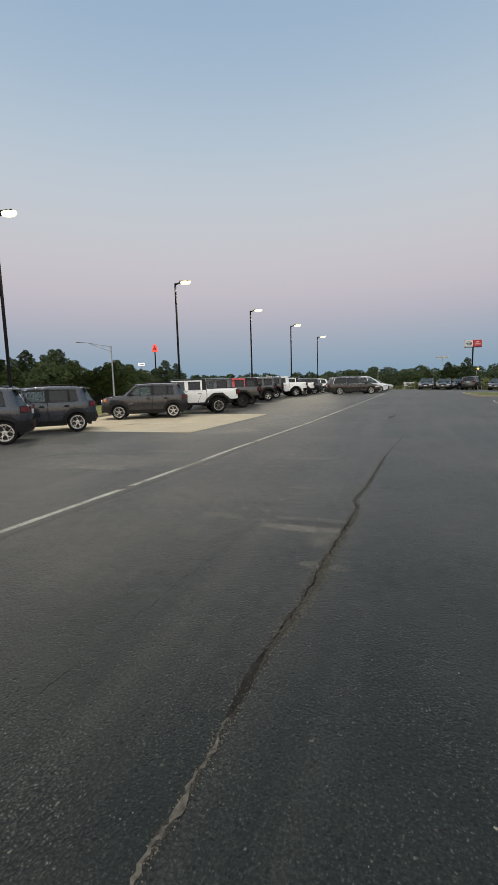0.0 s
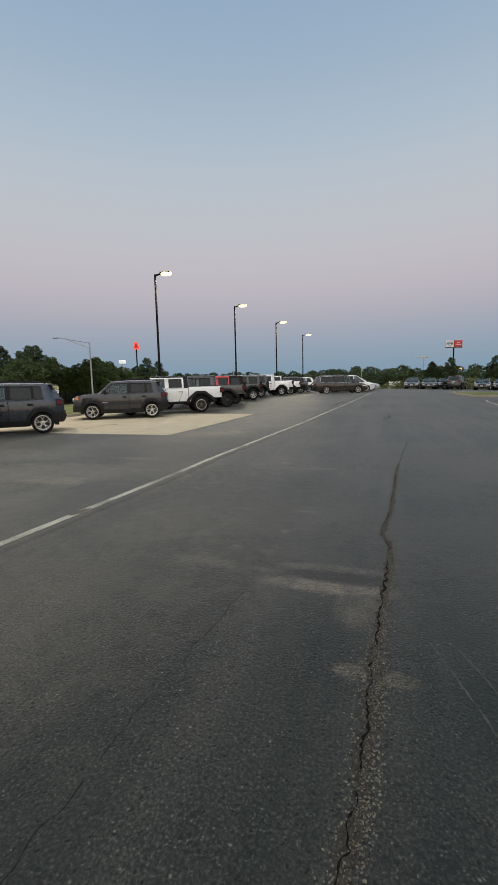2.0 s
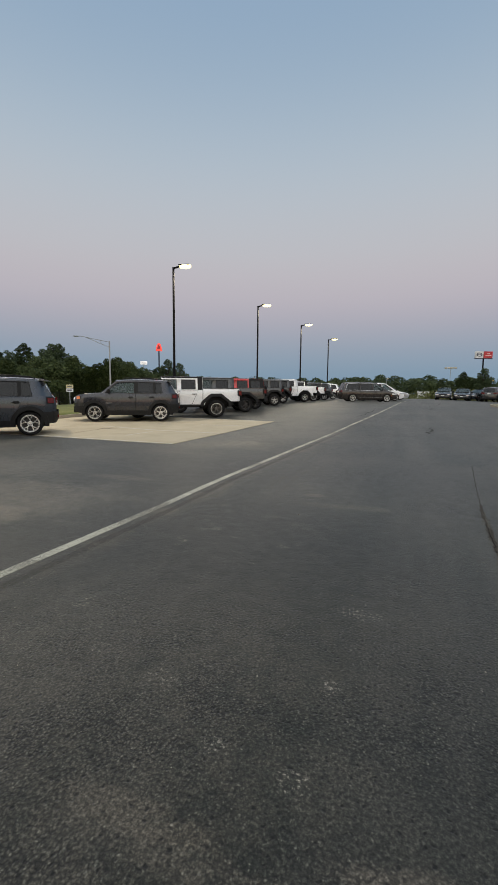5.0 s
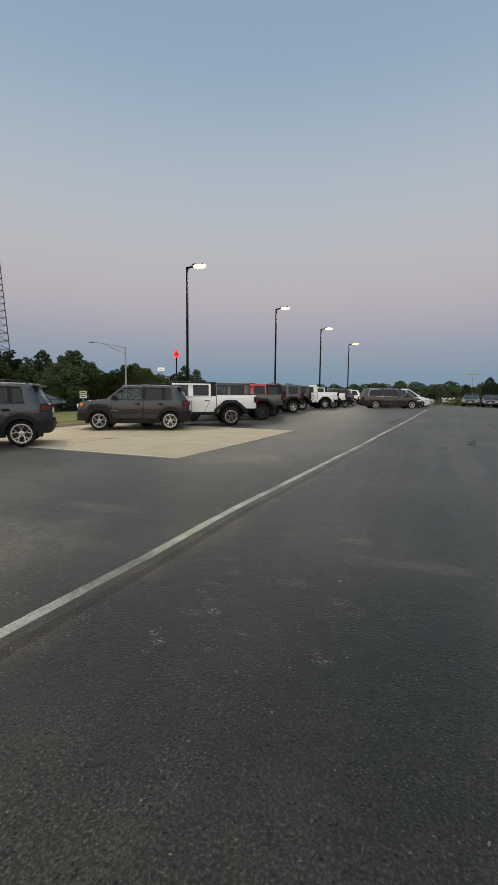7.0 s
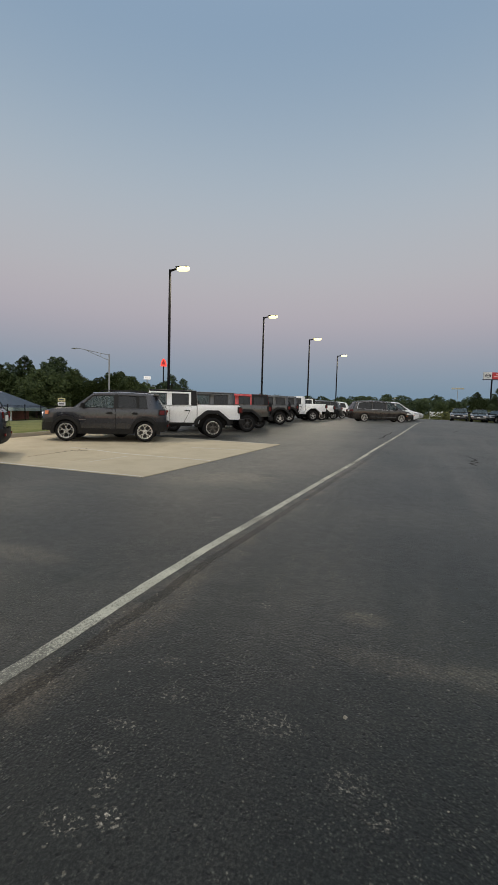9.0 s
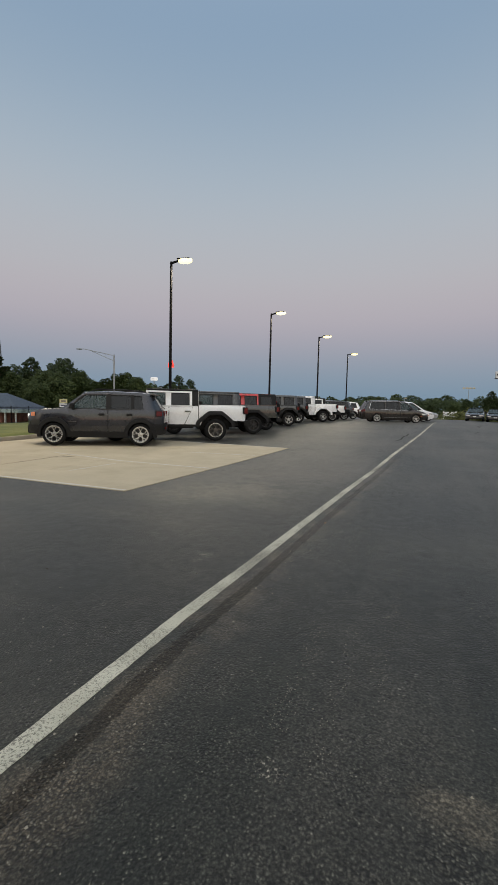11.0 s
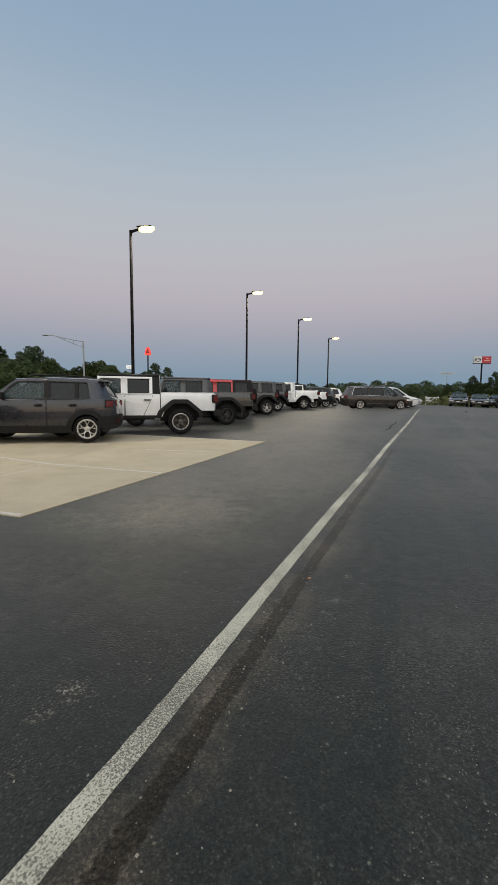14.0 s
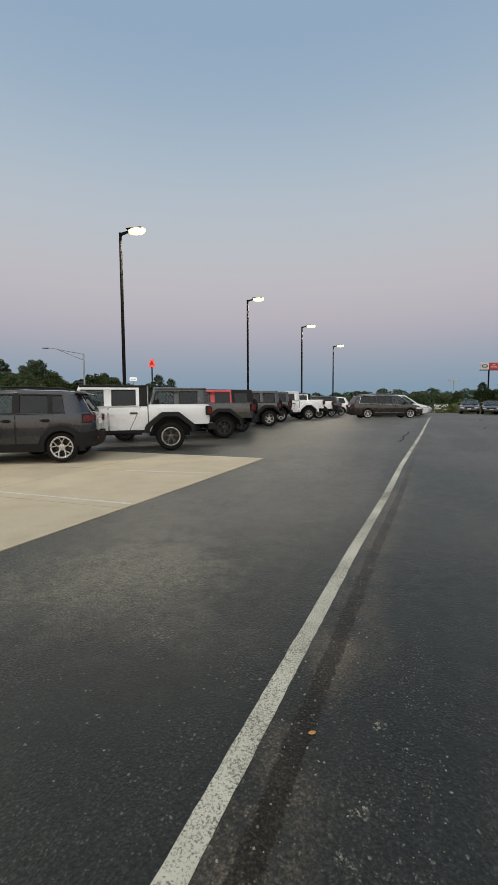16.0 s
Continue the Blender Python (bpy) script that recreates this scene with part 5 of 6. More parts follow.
CROSSOVER = dict(category="car", front=2.30, rear=-2.32, width=1.88, wheelbase=2.72, sill=0.26, arch=0.42, rise=0.12, corner=0.20, nose=0.6, tail=0.5,
    top=[(-2.32, 0.98), (-2.15, 1.10), (0.8, 1.03), (1.2, 1.04), (1.9, 0.96), (2.30, 0.78)], tumble=0.16, cab_taper=0.7, roof=[(-2.0, 1.58), (-1.2, 1.66), (0.0, 1.68), (0.5, 1.63)], seats=(0.25, -0.75), mirror=(0.85, 1.12),
    lines=[(1.28, 0.46, "p"), (1.12, 0.36, "w", CLEAR), (0.0, -0.04, "p"), (-0.1, -0.13, "w", PRIVACY), (-1.02, -1.04, "p"), (-1.1, -1.1, "w", PRIVACY), (-1.80, -1.62, "p"), (-2.18, -1.90, "e")],
    doors=[(0.95, -0.05, 1.0, -0.05), (-0.08, -0.80, -0.08, -1.08)], cladding=True, clad_h=0.10, handle_drop=0.12, bright_handles=True, flare=(0.40, 0.46, 0.012), extras=road_extras(2.30, -2.32, 1.88, 0.94, 1.00))


def kind_of(base, **more):
    s = dict(base)
    s.update(more)
    return s


def stand(car, x, y, az, spec=None):
    """Parks a vehicle. With a spec, x and y are where its rear left hub stands."""
    a = radians(az)
    if spec:
        lx, ly = -spec["wheelbase"] / 2, spec["width"] / 2 - 0.02
        x, y = x - lx * math.cos(a) + ly * math.sin(a), y - lx * math.sin(a) - ly * math.cos(a)
    f, b = (lot_z(x + s * 1.4 * math.cos(a), y + s * 1.4 * math.sin(a)) for s in (1, -1))
    car.matrix_basis = pose(x, y, (f + b) / 2 + 0.002, 0, -math.degrees(math.atan2(f - b, 2.8)), az)
    return car


def again(car, x, y, az, spec=None, label=""):
    c = copy_thing(car, Matrix())
    if label:
        tagged(c, label)
    return stand(c, x, y, az, spec)


ROW = 214  # the way the kerb row faces
a = stand(vehicle("suv", "slate-grey compact SUV with black arches on the asphalt", RENEGADE, SLATE_P, "renegade"), -11.42, 12.97, 223, RENEGADE)
again(a, -10.95, 9.40, 221, RENEGADE, "dark slate compact SUV with silver wheels")
pad_car = stand(vehicle("suv", "granite-grey compact SUV parked on the concrete pad", RENEGADE, GRANITE_P, "renegade"), -10.62, 18.71, 209, RENEGADE)
pad_car.location.z += PAD_TOP
glad_w = kind_of(GLADIATOR, extras=gladiator_extras(BLACK))
g1 = stand(vehicle("pickup_truck", "white crew-cab pickup with black hard top", glad_w, WHITE_P, "trail", BLACK), -9.5, 21.68, ROW, GLADIATOR)
glad_g = kind_of(GLADIATOR, extras=gladiator_extras(None), roof_label="")
stand(vehicle("pickup_truck", "dark grey crew-cab pickup with grey top", glad_g, GRAY_P, "trail_dark"), -9.5, 25.45, ROW, GLADIATOR)
wr = kind_of(WRANGLER, extras=wrangler_extras(BLACK))
stand(vehicle("off_roader", "red off-roader with black hard top and spare tyre", wr, RED_P, "trail_dark", BLACK), -9.9, 28.2, ROW, WRANGLER)
wg = kind_of(WRANGLER, extras=wrangler_extras(None))
w1 = stand(vehicle("off_roader", "dark grey off-roader with spare tyre on its tailgate", wg, GRAY_P, "trail_bright"), -9.9, 32.2, ROW, WRANGLER)
again(w1, -10.3, 35.8, ROW, WRANGLER)
glad_p = kind_of(GLADIATOR, extras=gladiator_extras(None), roof_label="", trim_mat=WHITE_P)
stand(vehicle("pickup_truck", "white crew-cab pickup with white top and white flares", glad_p, WHITE_P, "trail_bright"), -9.3, 38.9, ROW, GLADIATOR)
again(g1, -9.35, 42.7, ROW, GLADIATOR, "white crew-cab pickup behind another white pickup")
dark = stand(vehicle("crossover", "black crossover with red tail lights", CROSSOVER, BLACK_P, "road"), -9.0, 46.5, ROW, CROSSOVER)
wht = stand(vehicle("crossover", "white crossover parked tail out", CROSSOVER, WHITE_P, "road"), -8.8, 50.5, ROW, CROSSOVER)
stand(vehicle("minivan", "umber minivan with chrome strip and silver wheels", MINIVAN, BROWN_P, "road"), -4.78, 44.45, 22)
stand(vehicle("minivan", "white minivan with its nose to the lane", MINIVAN, WHITE_P, "road"), -4.2, 49.0, 19)
stand(vehicle("sedan", "silver sedan with its nose to the lane", SEDAN, SILVER_P, "road"), -3.6, 53.4, 19)
sd = stand(vehicle("sedan", "dark teal sedan facing the lane", SEDAN, NIGHT_P, "road"), 2.9, 61.2, 262)
again(sd, 5.0, 61.9, 261)
again(sd, 7.1, 63.2, 225, label="dark sedan standing askew behind a crossover")
again(sd, 10.9, 60.6, 255)
again(sd, 13.2, 61.4, 252)
again(dark, 8.2, 62.0, 72, label="dark crossover seen tail on beside sedans")
again(dark, 7.7, 30.6, 250, label="black crossover beside the grass island")


# ---------------- lot lamps ----------------
def lot_lamp(x, y, top, turn, lit=True, base_z=None):
    z0 = (lot_z(x, y) if LEFT < x < RIGHT else land_z(x, y)) if base_z is None else base_z
    h = top - z0
    t = thing("lot_lamp", "tall black steel lot lamp with a glowing head", "street lamp", "lot lamps", m=pose(x, y, z0, 0, 0, turn))
    bm = bmesh.new()
    tube(bm, [(0, 0, -0.1), (0, 0, 0.75)], 0.28, n=16)
    part("footing", bm, KERB, t, "round concrete footing")
    bm = bmesh.new()
    tube(bm, [(0, 0, 0.75), (0, 0, h)], 0.075, 0.06, n=12)
    part("pole", bm, SATIN, t)
    bm = bmesh.new()
    box(bm, -0.16, 0.16, -0.16, 0.16, 0.75, 0.79, 0.01)
    part("base_plate", bm, SATIN, t)
    bm = bmesh.new()
    rings(bm, [[(0.0, -0.035, h - 0.12), (0.0, 0.035, h - 0.12), (0.0, 0.035, h - 0.02), (0.0, -0.035, h - 0.02)], [(0.38, -0.03, h - 0.02), (0.38, 0.03, h - 0.02), (0.38, 0.03, h + 0.06), (0.38, -0.03, h + 0.06)]], cap=True)
    part("arm", bm, SATIN, t)
    bm = bmesh.new()
    box(bm, 0.34, 0.98, -0.18, 0.18, h + 0.055, h + 0.10, 0.015)
    head = part("lamp_head", bm, SATIN, t)
    bm = bmesh.new()
    # lens modelled larger than life, its bulge standing in for the lamp's glare
    rows = []
    for s, zz in ((0.96, h + 0.075), (1.0, h + 0.05), (1.0, h - 0.03), (0.82, h - 0.09), (0.3, h - 0.12)):
        rows.append([(0.72 + 0.35 * s * math.cos(q), 0.19 * s * math.sin(q), zz) for q in (i * math.pi / 8 for i in range(16))])
    rings(bm, rows, cap=True)
    part("lens", bm, GLOW, head, "glowing lens")
    if lit:
        li = bpy.data.lights.new("lot_light", "AREA")
        li.shape, li.size, li.size_y, li.energy, li.color = "RECTANGLE", 0.5, 0.3, LAMP_WATTS, (1.0, 0.84, 0.60)
        lo = new("lot_light", li)
        lo.parent = t
        lo.matrix_basis = pose(0.72, 0, h - 0.2)
    return t


for x, y, top in ((-16.24, 14.48, 8.93), (-14.1, 25.9, 8.36), (-13.1, 37.8, 8.36), (-11.3, 45.5, 7.86), (-10.6, 56.8, 7.76)):
    lot_lamp(x, y, top, 8)
lot_lamp(12.2, 53.5, 9.1, 100, lit=False)


# ---------------- trees ----------------
LEAF_A = leaf_material("broad_leaf", (0.026, 0.043, 0.014), (0.088, 0.112, 0.038))
LEAF_B = leaf_material("dark_leaf", (0.020, 0.036, 0.014), (0.066, 0.088, 0.034))
LEAF_F = leaf_material("hazy_leaf", (0.022, 0.036, 0.014), (0.075, 0.098, 0.038))
LEAF_C = leaf_material("yellow_leaf", (0.05, 0.06, 0.018), (0.15, 0.15, 0.05))


def leaf_cloud(rnd, lobes, leaf, density):
    """Small tilted leaf sprays on and in a set of lobes."""
    verts, faces = [], []
    for (cx, cy, cz), (rx, ry, rz) in lobes:
        n = int(density * (rx * ry + ry * rz + rx * rz) / 3)
        for _ in range(n):
            d = Vector((rnd.gauss(0, 1), rnd.gauss(0, 1), rnd.gauss(0.15, 1))).normalized() * (rnd.random() ** 0.22) * rnd.uniform(0.86, 1.12)
            p = Vector((cx + d.x * rx, cy + d.y * ry, cz + d.z * rz))
            a = Vector((rnd.gauss(0, 1), rnd.gauss(0, 1), rnd.gauss(0, 0.7))).normalized()
            b = a.orthogonal().normalized()
            s = leaf * rnd.uniform(0.6, 1.35)
            k = len(verts)
            verts += [p + a * s, p + b * s * 0.55 + a * s * 0.1, p - a * s * 0.9, p - b * s * 0.55]
            faces.append((k, k + 1, k + 2, k + 3))
    return verts, faces


def tree_kind(seed, height, spread_, leaf_mat, leaf=0.23, trunk_share=0.16, density=210, lobes_n=28, pine=False):
    rnd = random.Random(seed)
    t = thing("tree", "full green summer tree at the field edge", "tree", "trees behind the road")
    bm = bmesh.new()
    th = height * 0.62
    pts = [(0.12 * rnd.gauss(0, 1) * i / 4, 0.12 * rnd.gauss(0, 1) * i / 4, th * i / 4) for i in range(5)]
    tube(bm, [(0, 0, -0.6)] + pts, height * 0.024, height * 0.008, n=7)
    lobes = []
    for i in range(lobes_n):
        v = (i + 0.5) / lobes_n
        z = height * (trunk_share + (0.97 - trunk_share) * v)
        env = spread_ * (math.sqrt(max(0.06, 1 - ((v - 0.42) / 0.62) ** 2)) if not pine else (1.05 - v) ** 0.8)
        q = i * 2.4 + rnd.uniform(-0.5, 0.5)
        off = env * rnd.uniform(0.35, 0.85) * (1 - 0.35 * v)
        rr = env * rnd.uniform(0.28, 0.50)
        lobes.append(((off * math.cos(q), off * math.sin(q), z - rr * 0.35), (rr, rr, rr * rnd.uniform(0.6, 0.85))))
        if i % 2 == 0:
            tube(bm, [(0, 0, min(z * 0.8, th)), (off * 0.5 * math.cos(q), off * 0.5 * math.sin(q), z * 0.9), (off * math.cos(q), off * math.sin(q), z)], height * 0.008, height * 0.003, n=5)
    part("trunk", bm, BARK, t)
    verts, faces = leaf_cloud(rnd, lobes, leaf, density)
    me = bpy.data.meshes.new("crown")
    me.from_pydata(verts, [], faces)
    me.materials.append(leaf_mat)
    part("crown", me, None, t)
    return t


TREES = [tree_kind(1, 11, 3.9, LEAF_A), tree_kind(2, 12.5, 3.6, LEAF_B), tree_kind(3, 9.5, 3.8, LEAF_A), tree_kind(4, 13.5, 4.6, LEAF_B, lobes_n=34), tree_kind(5, 8, 3.2, LEAF_C, density=150)]
tree_used = [False] * len(TREES)


def plant(k, x, y, scale=1.0, turn=0.0, z=None, label=""):
    m = pose(x, y, (land_z(x, y) if z is None else z) - 0.1, 0, 0, turn) @ Matrix.Diagonal((scale, scale, scale, 1))
    if not tree_used[k]:
        tree_used[k] = True
        TREES[k].matrix_basis = m
        ob = TREES[k]
    else:
        ob = copy_thing(TREES[k], Matrix())
        ob.matrix_basis = m
    if label:
        tagged(ob, label)


def bearing(az, dist):
    """A place by bearing to the left of the view's axis (degrees) and distance."""
    a = math.atan2(AHEAD[1], AHEAD[0]) + radians(az)
    return dist * math.cos(a), dist * math.sin(a)


rnd = random.Random(21)
# the wood beyond the road, thick to the left and falling off
for i in range(46):
    az = 47 - i * 0.80 + rnd.uniform(-0.5, 0.5)
    x, y = bearing(az, rnd.uniform(100, 122))
    tall = lerp_table([(9, 0.62), (16, 0.74), (20, 0.80), (26, 0.88), (33, 0.92), (48, 1.0)], az)
    plant(rnd.choice((0, 1, 2, 1, 0, 4, 2)), x, y, 1.10 * tall * rnd.uniform(0.88, 1.08), rnd.uniform(0, 360))
for i in range(26):
    az = 46 - i * 1.3 + rnd.uniform(-0.5, 0.5)
    x, y = bearing(az, rnd.uniform(90, 100))
    plant(rnd.choice((0, 2, 0, 2)), x, y, rnd.uniform(0.78, 0.98), rnd.uniform(0, 360))
for az, d, k, s in ((23.4, 112, 3, 1.0), (24.4, 114, 3, 0.92), (10.6, 112, 1, 0.86), (9.2, 114, 1, 0.80), (16.6, 110, 0, 0.98)):
    x, y = bearing(az, d)
    plant(k, x, y, s, 40 * k, label="large dark tree standing above the wood" if s > 1 else "")
# thicket past the far end of the lot
for i in range(26):
    x, y = rnd.uniform(2.5, 42), rnd.uniform(78, 104)
    plant(rnd.choice((0, 1, 2, 1)), x, y, rnd.uniform(0.36, 0.54) * (1.0 if x > 8 else 0.9), rnd.uniform(0, 360), label="low dense tree in the thicket past the lot")
plant(1, 12.0, 47.2, 0.42, 10, z=lot_z(12.0, 47.2), label="small dark tree by the grass island")


def far_wood(name, az0, az1, dist, height, seed, material, label):
    rnd = random.Random(seed)
    lobes = []
    n = int(radians(az1 - az0) * dist / 3.2)
    for i in range(n):
        az = az0 + (az1 - az0) * (i + rnd.random()) / n
        x, y = bearing(az, dist + rnd.uniform(-12, 12))
        h = height * rnd.uniform(0.85, 1.08)
        base = land_z(x, y)
        for k in range(3):
            r = rnd.uniform(1.7, 3.2)
            lobes.append(((x + rnd.gauss(0, 2), y + rnd.gauss(0, 2), base + h * (0.3 + 0.3 * k) - r * 0.3), (r * 1.2, r * 1.2, r * 0.9)))
    verts, faces = leaf_cloud(rnd, lobes, 0.55, 26)
    me = bpy.data.meshes.new(name)
    me.from_pydata(verts, [], faces)
    me.materials.append(material)
    tagged(new(name, me), label, "trees", kind="stuff")


far_wood("far_wood", -40, 60, 270, 11.0, 31, LEAF_B, "far dark line of woods along the horizon")
far_wood("far_wood", -50, 70, 230, 7.6, 32, LEAF_F, "far green line of woods along the horizon")


def scrub():
    rnd = random.Random(8)
    lobes = []
    for i in range(150):
        x, y = rnd.uniform(-14, 36), rnd.uniform(68, 80)
        r = rnd.uniform(0.5, 1.1) * (1.25 if x > 2 else 0.8)
        lobes.append(((x, y, land_z(x, y) + r * 0.5), (r, r, r * 0.9)))
    verts, faces = leaf_cloud(rnd, lobes, 0.16, 150)
    me = bpy.data.meshes.new("scrub")
    me.from_pydata(verts, [], faces)
    me.materials.append(LEAF_C)
    tagged(new("scrub", me), "yellow-green scrub along the end of the lot", "bushes", kind="stuff")


scrub()


# ---------------- signs, masts and poles ----------------
def pole_sign(name, label, x, y, z0, z1, panels, turn, pole_r, pole_mat):
    t = thing(name, label, "sign", m=pose(x, y, 0, 0, 0, turn))
    bm = bmesh.new()
    tube(bm, [(0, 0, z0), (0, 0, z1)], pole_r, n=10)
    part("pole", bm, pole_mat, t)
    for nm, u0, u1, v0, v1, mat, depth, lab in panels:
        bm = bmesh.new()
        box(bm, u0, u1, -depth / 2, depth / 2, v0, v1, 0.04)
        part(nm, bm, mat, t, lab)
    return t


SIGN_RED = simple("sign_red", (0.55, 0.04, 0.05), 0.4, vary=0.06)
SIGN_WHITE = simple("sign_white", (0.70, 0.70, 0.72), 0.4, vary=0.05)
SIGN_DARK = simple("sign_dark", (0.05, 0.05, 0.09), 0.4, vary=0.1)
SIGN_CREAM = simple("sign_cream", (0.62, 0.55, 0.30), 0.5, vary=0.08)
RED_GLOW = emitter("red_sign_glow", (1.0, 0.07, 0.05), 0.75)
WHITE_GLOW = emitter("white_sign_glow", (0.95, 0.93, 0.9), 0.45)
WARM_GLOW = emitter("warm_lamp_glow", (1.0, 0.60, 0.16), 1.6)

facing = math.degrees(math.atan2(AHEAD[1], AHEAD[0])) - 90
ds = pole_sign("pylon_sign", "tall pylon sign with a white and a red panel", 30.6, 231.2, -1.0, 10.4,
               [("white_panel", -2.15, -0.12, 10.35, 12.0, SIGN_WHITE, 0.4, "white sign panel"), ("red_panel", 0.0, 2.15, 10.35, 12.0, SIGN_RED, 0.4, "red sign panel"), ("crossbeam", -2.2, 2.2, 10.15, 10.33, SIGN_DARK, 0.5, "")], facing, 0.17, SATIN)
bm = bmesh.new()
rings(bm, [[(-1.13 + 0.72 * s * math.cos(q), -0.21 - 0.02 * d, 11.18 + 0.46 * s * math.sin(q)) for q in (i * math.pi / 12 for i in range(24))] for s, d in ((1, 0), (0.98, 1), (0.72, 1), (0.7, 0))])
box(bm, -1.75, -0.5, -0.235, -0.2, 11.10, 11.24)
ds.scale, ds.location.z = (1.855, 1.855, 1.855), -1.2
part("emblem", bm, SIGN_DARK, ds, "dark oval emblem")
bm = bmesh.new()
box(bm, 0.75, 1.4, -0.23, -0.2, 11.35, 11.6)
box(bm, 0.35, 1.8, -0.23, -0.2, 10.85, 11.1)
part("lettering_bars", bm, simple("sign_pink", (0.75, 0.45, 0.45), 0.5), ds, "pale bars of unreadable lettering")

rs = pole_sign("pole_sign", "glowing red shaped sign on a tall pole", -84.2, 137.3, -1.5, 15.4, [], facing + 15, 0.22, SATIN)
bm = bmesh.new()
prism(bm, [(-1.05, 15.3), (1.05, 15.3), (0.95, 16.4), (0.62, 17.5), (0.3, 17.9), (-0.3, 17.9), (-0.62, 17.5), (-0.95, 16.4)], -0.25, 0.25)
part("sign_face", bm, RED_GLOW, rs, "glowing red face")
bm = bmesh.new()
prism(bm, [(-0.75, 15.9), (0.6, 15.9), (0.3, 16.9), (-0.1, 17.5), (-0.5, 16.6)], -0.29, -0.25)
part("sign_mark", bm, SIGN_RED, rs)

ws = pole_sign("pole_sign", "small white lit sign on a pole", -66.0, 100.6, -1.3, 8.2, [("sign_face", -0.85, 0.85, 8.15, 8.95, WHITE_GLOW, 0.3, "white lit face")], facing + 15, 0.12, GALV)
bm = bmesh.new()
box(bm, -0.6, 0.6, -0.17, -0.15, 8.45, 8.6)
part("lettering_bar", bm, SIGN_DARK, ws)
sl = thing("street_lamp", "slim grey street lamp on a pole", "street lamp", m=pose(-61.5, 97.5, 0))
bm = bmesh.new()
tube(bm, [(0, 0, -1.4), (0, 0, 6.0), (-0.3, 0, 6.2), (-1.2, 0, 6.3)], 0.09, 0.05)
part("pole", bm, GALV, sl)

# twin-arm highway lamp with a truss arm
cob = thing("street_lamp", "galvanised highway lamp with a long truss arm", "street lamp", m=pose(-40.6, 54.2, -1.2, 0, 0, 19))
bm = bmesh.new()
tube(bm, [(0, 0, -0.3), (0, 0, 9.35)], 0.13, 0.09, n=10)
part("pole", bm, GALV, cob)
bm = bmesh.new()
tube(bm, [(0, 0, 9.25), (-2.2, 0, 9.68), (-3.9, 0, 10.02), (-4.3, 0, 10.05)], 0.045)
tube(bm, [(0, 0, 8.55), (-1.2, 0, 9.02), (-2.4, 0, 9.52), (-3.3, 0, 9.9)], 0.04)
tube(bm, [(-1.2, 0, 9.02), (-1.2, 0, 9.49)], 0.03)
part("truss_arm", bm, GALV, cob)
bm = bmesh.new()
rings(bm, [[(x, w * math.cos(q), 10.03 + hh * math.sin(q)) for q in (i * math.pi / 5 for i in range(10))] for x, w, hh in ((-4.2, 0.05, 0.05), (-4.5, 0.14, 0.10), (-4.9, 0.15, 0.09), (-5.1, 0.05, 0.04))], cap=True)
part("lamp_head", bm, GALV, cob)

# lattice mast
MAST = simple("weathered_mast_steel", (0.075, 0.08, 0.085), 0.7, 0.2, vary=0.2)
mast = thing("lattice_mast", "tall three-legged steel lattice radio mast", "mast", m=pose(-150.0, 118.2, -2.0))
legs = [(math.cos(q), math.sin(q)) for q in (radians(a) for a in (25, 145, 265))]
mast_r = lambda z: 6.8 * (1 - z / 70) + 2.0 * (z / 70)
for c, s in legs:
    bm = bmesh.new()
    tube(bm, [(c * mast_r(z), s * mast_r(z), z) for z in (0, 35, 70)], 0.20, 0.13, n=6)
    part("leg", bm, MAST, mast)
bm = bmesh.new()
lev = 0.0
while lev < 69:
    nxt = min(70, lev + 0.55 * mast_r(lev))
    for i in range(3):
        (a, b), (c, d) = legs[i], legs[(i + 1) % 3]
        r0, r1 = mast_r(lev), mast_r(nxt)
        tube(bm, [(a * r0, b * r0, lev), (c * r1, d * r1, nxt)], 0.06, n=4)
        tube(bm, [(c * r0, d * r0, lev), (a * r1, b * r1, nxt)], 0.06, n=4)
        tube(bm, [(a * r1, b * r1, nxt), (c * r1, d * r1, nxt)], 0.06, n=4)
    lev = nxt
part("bracing", bm, MAST, mast)
bm = bmesh.new()
for i in range(9):
    q = i * 0.7
    box(bm, 3.0 * math.cos(q) - 0.25, 3.0 * math.cos(q) + 0.25, 3.0 * math.sin(q) - 0.25, 3.0 * math.sin(q) + 0.25, 67.6, 70.2)
rings(bm, [[(3.1 * math.cos(q), 3.1 * math.sin(q), z) for q in (i * 0.5236 for i in range(12))] for z in (68.2, 68.6)])
part("antenna_ring", bm, MAST, mast)

# lamps past the far end
for x, y, z in ((23.7, 313.8, 8.9), (15.9, 113.7, 4.5), (-8, 150, 6.0), (25.5, 128, 4.1), (-46, 150, 5.5)):
    t = thing("street_lamp", "far lamp post with a warm twin head" if x == 23.7 else "far lamp post above the dark woods", "street lamp", m=pose(x, y, -1.2))
    if x == 23.7:
        t.scale = (1.9, 1.9, 1.9)
    bm = bmesh.new()
    tube(bm, [(0, 0, 0), (0, 0, z + 1.2)], 0.10, 0.07)
    part("pole", bm, GALV, t)
    bm = bmesh.new()
    for u in ((-1.5, -0.5, 0.5, 1.5) if x == 23.7 else (0.3,)):
        hw = 0.42 if x == 23.7 else 0.30
        box(bm, u - hw, u + hw, -0.25, 0.25, z + 1.0, z + 1.0 + 1.2 * hw, 0.08)
    part("lamp_head", bm, simple("dim_lamp", (0.62, 0.55, 0.42), 0.5) if x in (23.7, -8, -46) else WARM_GLOW, t)

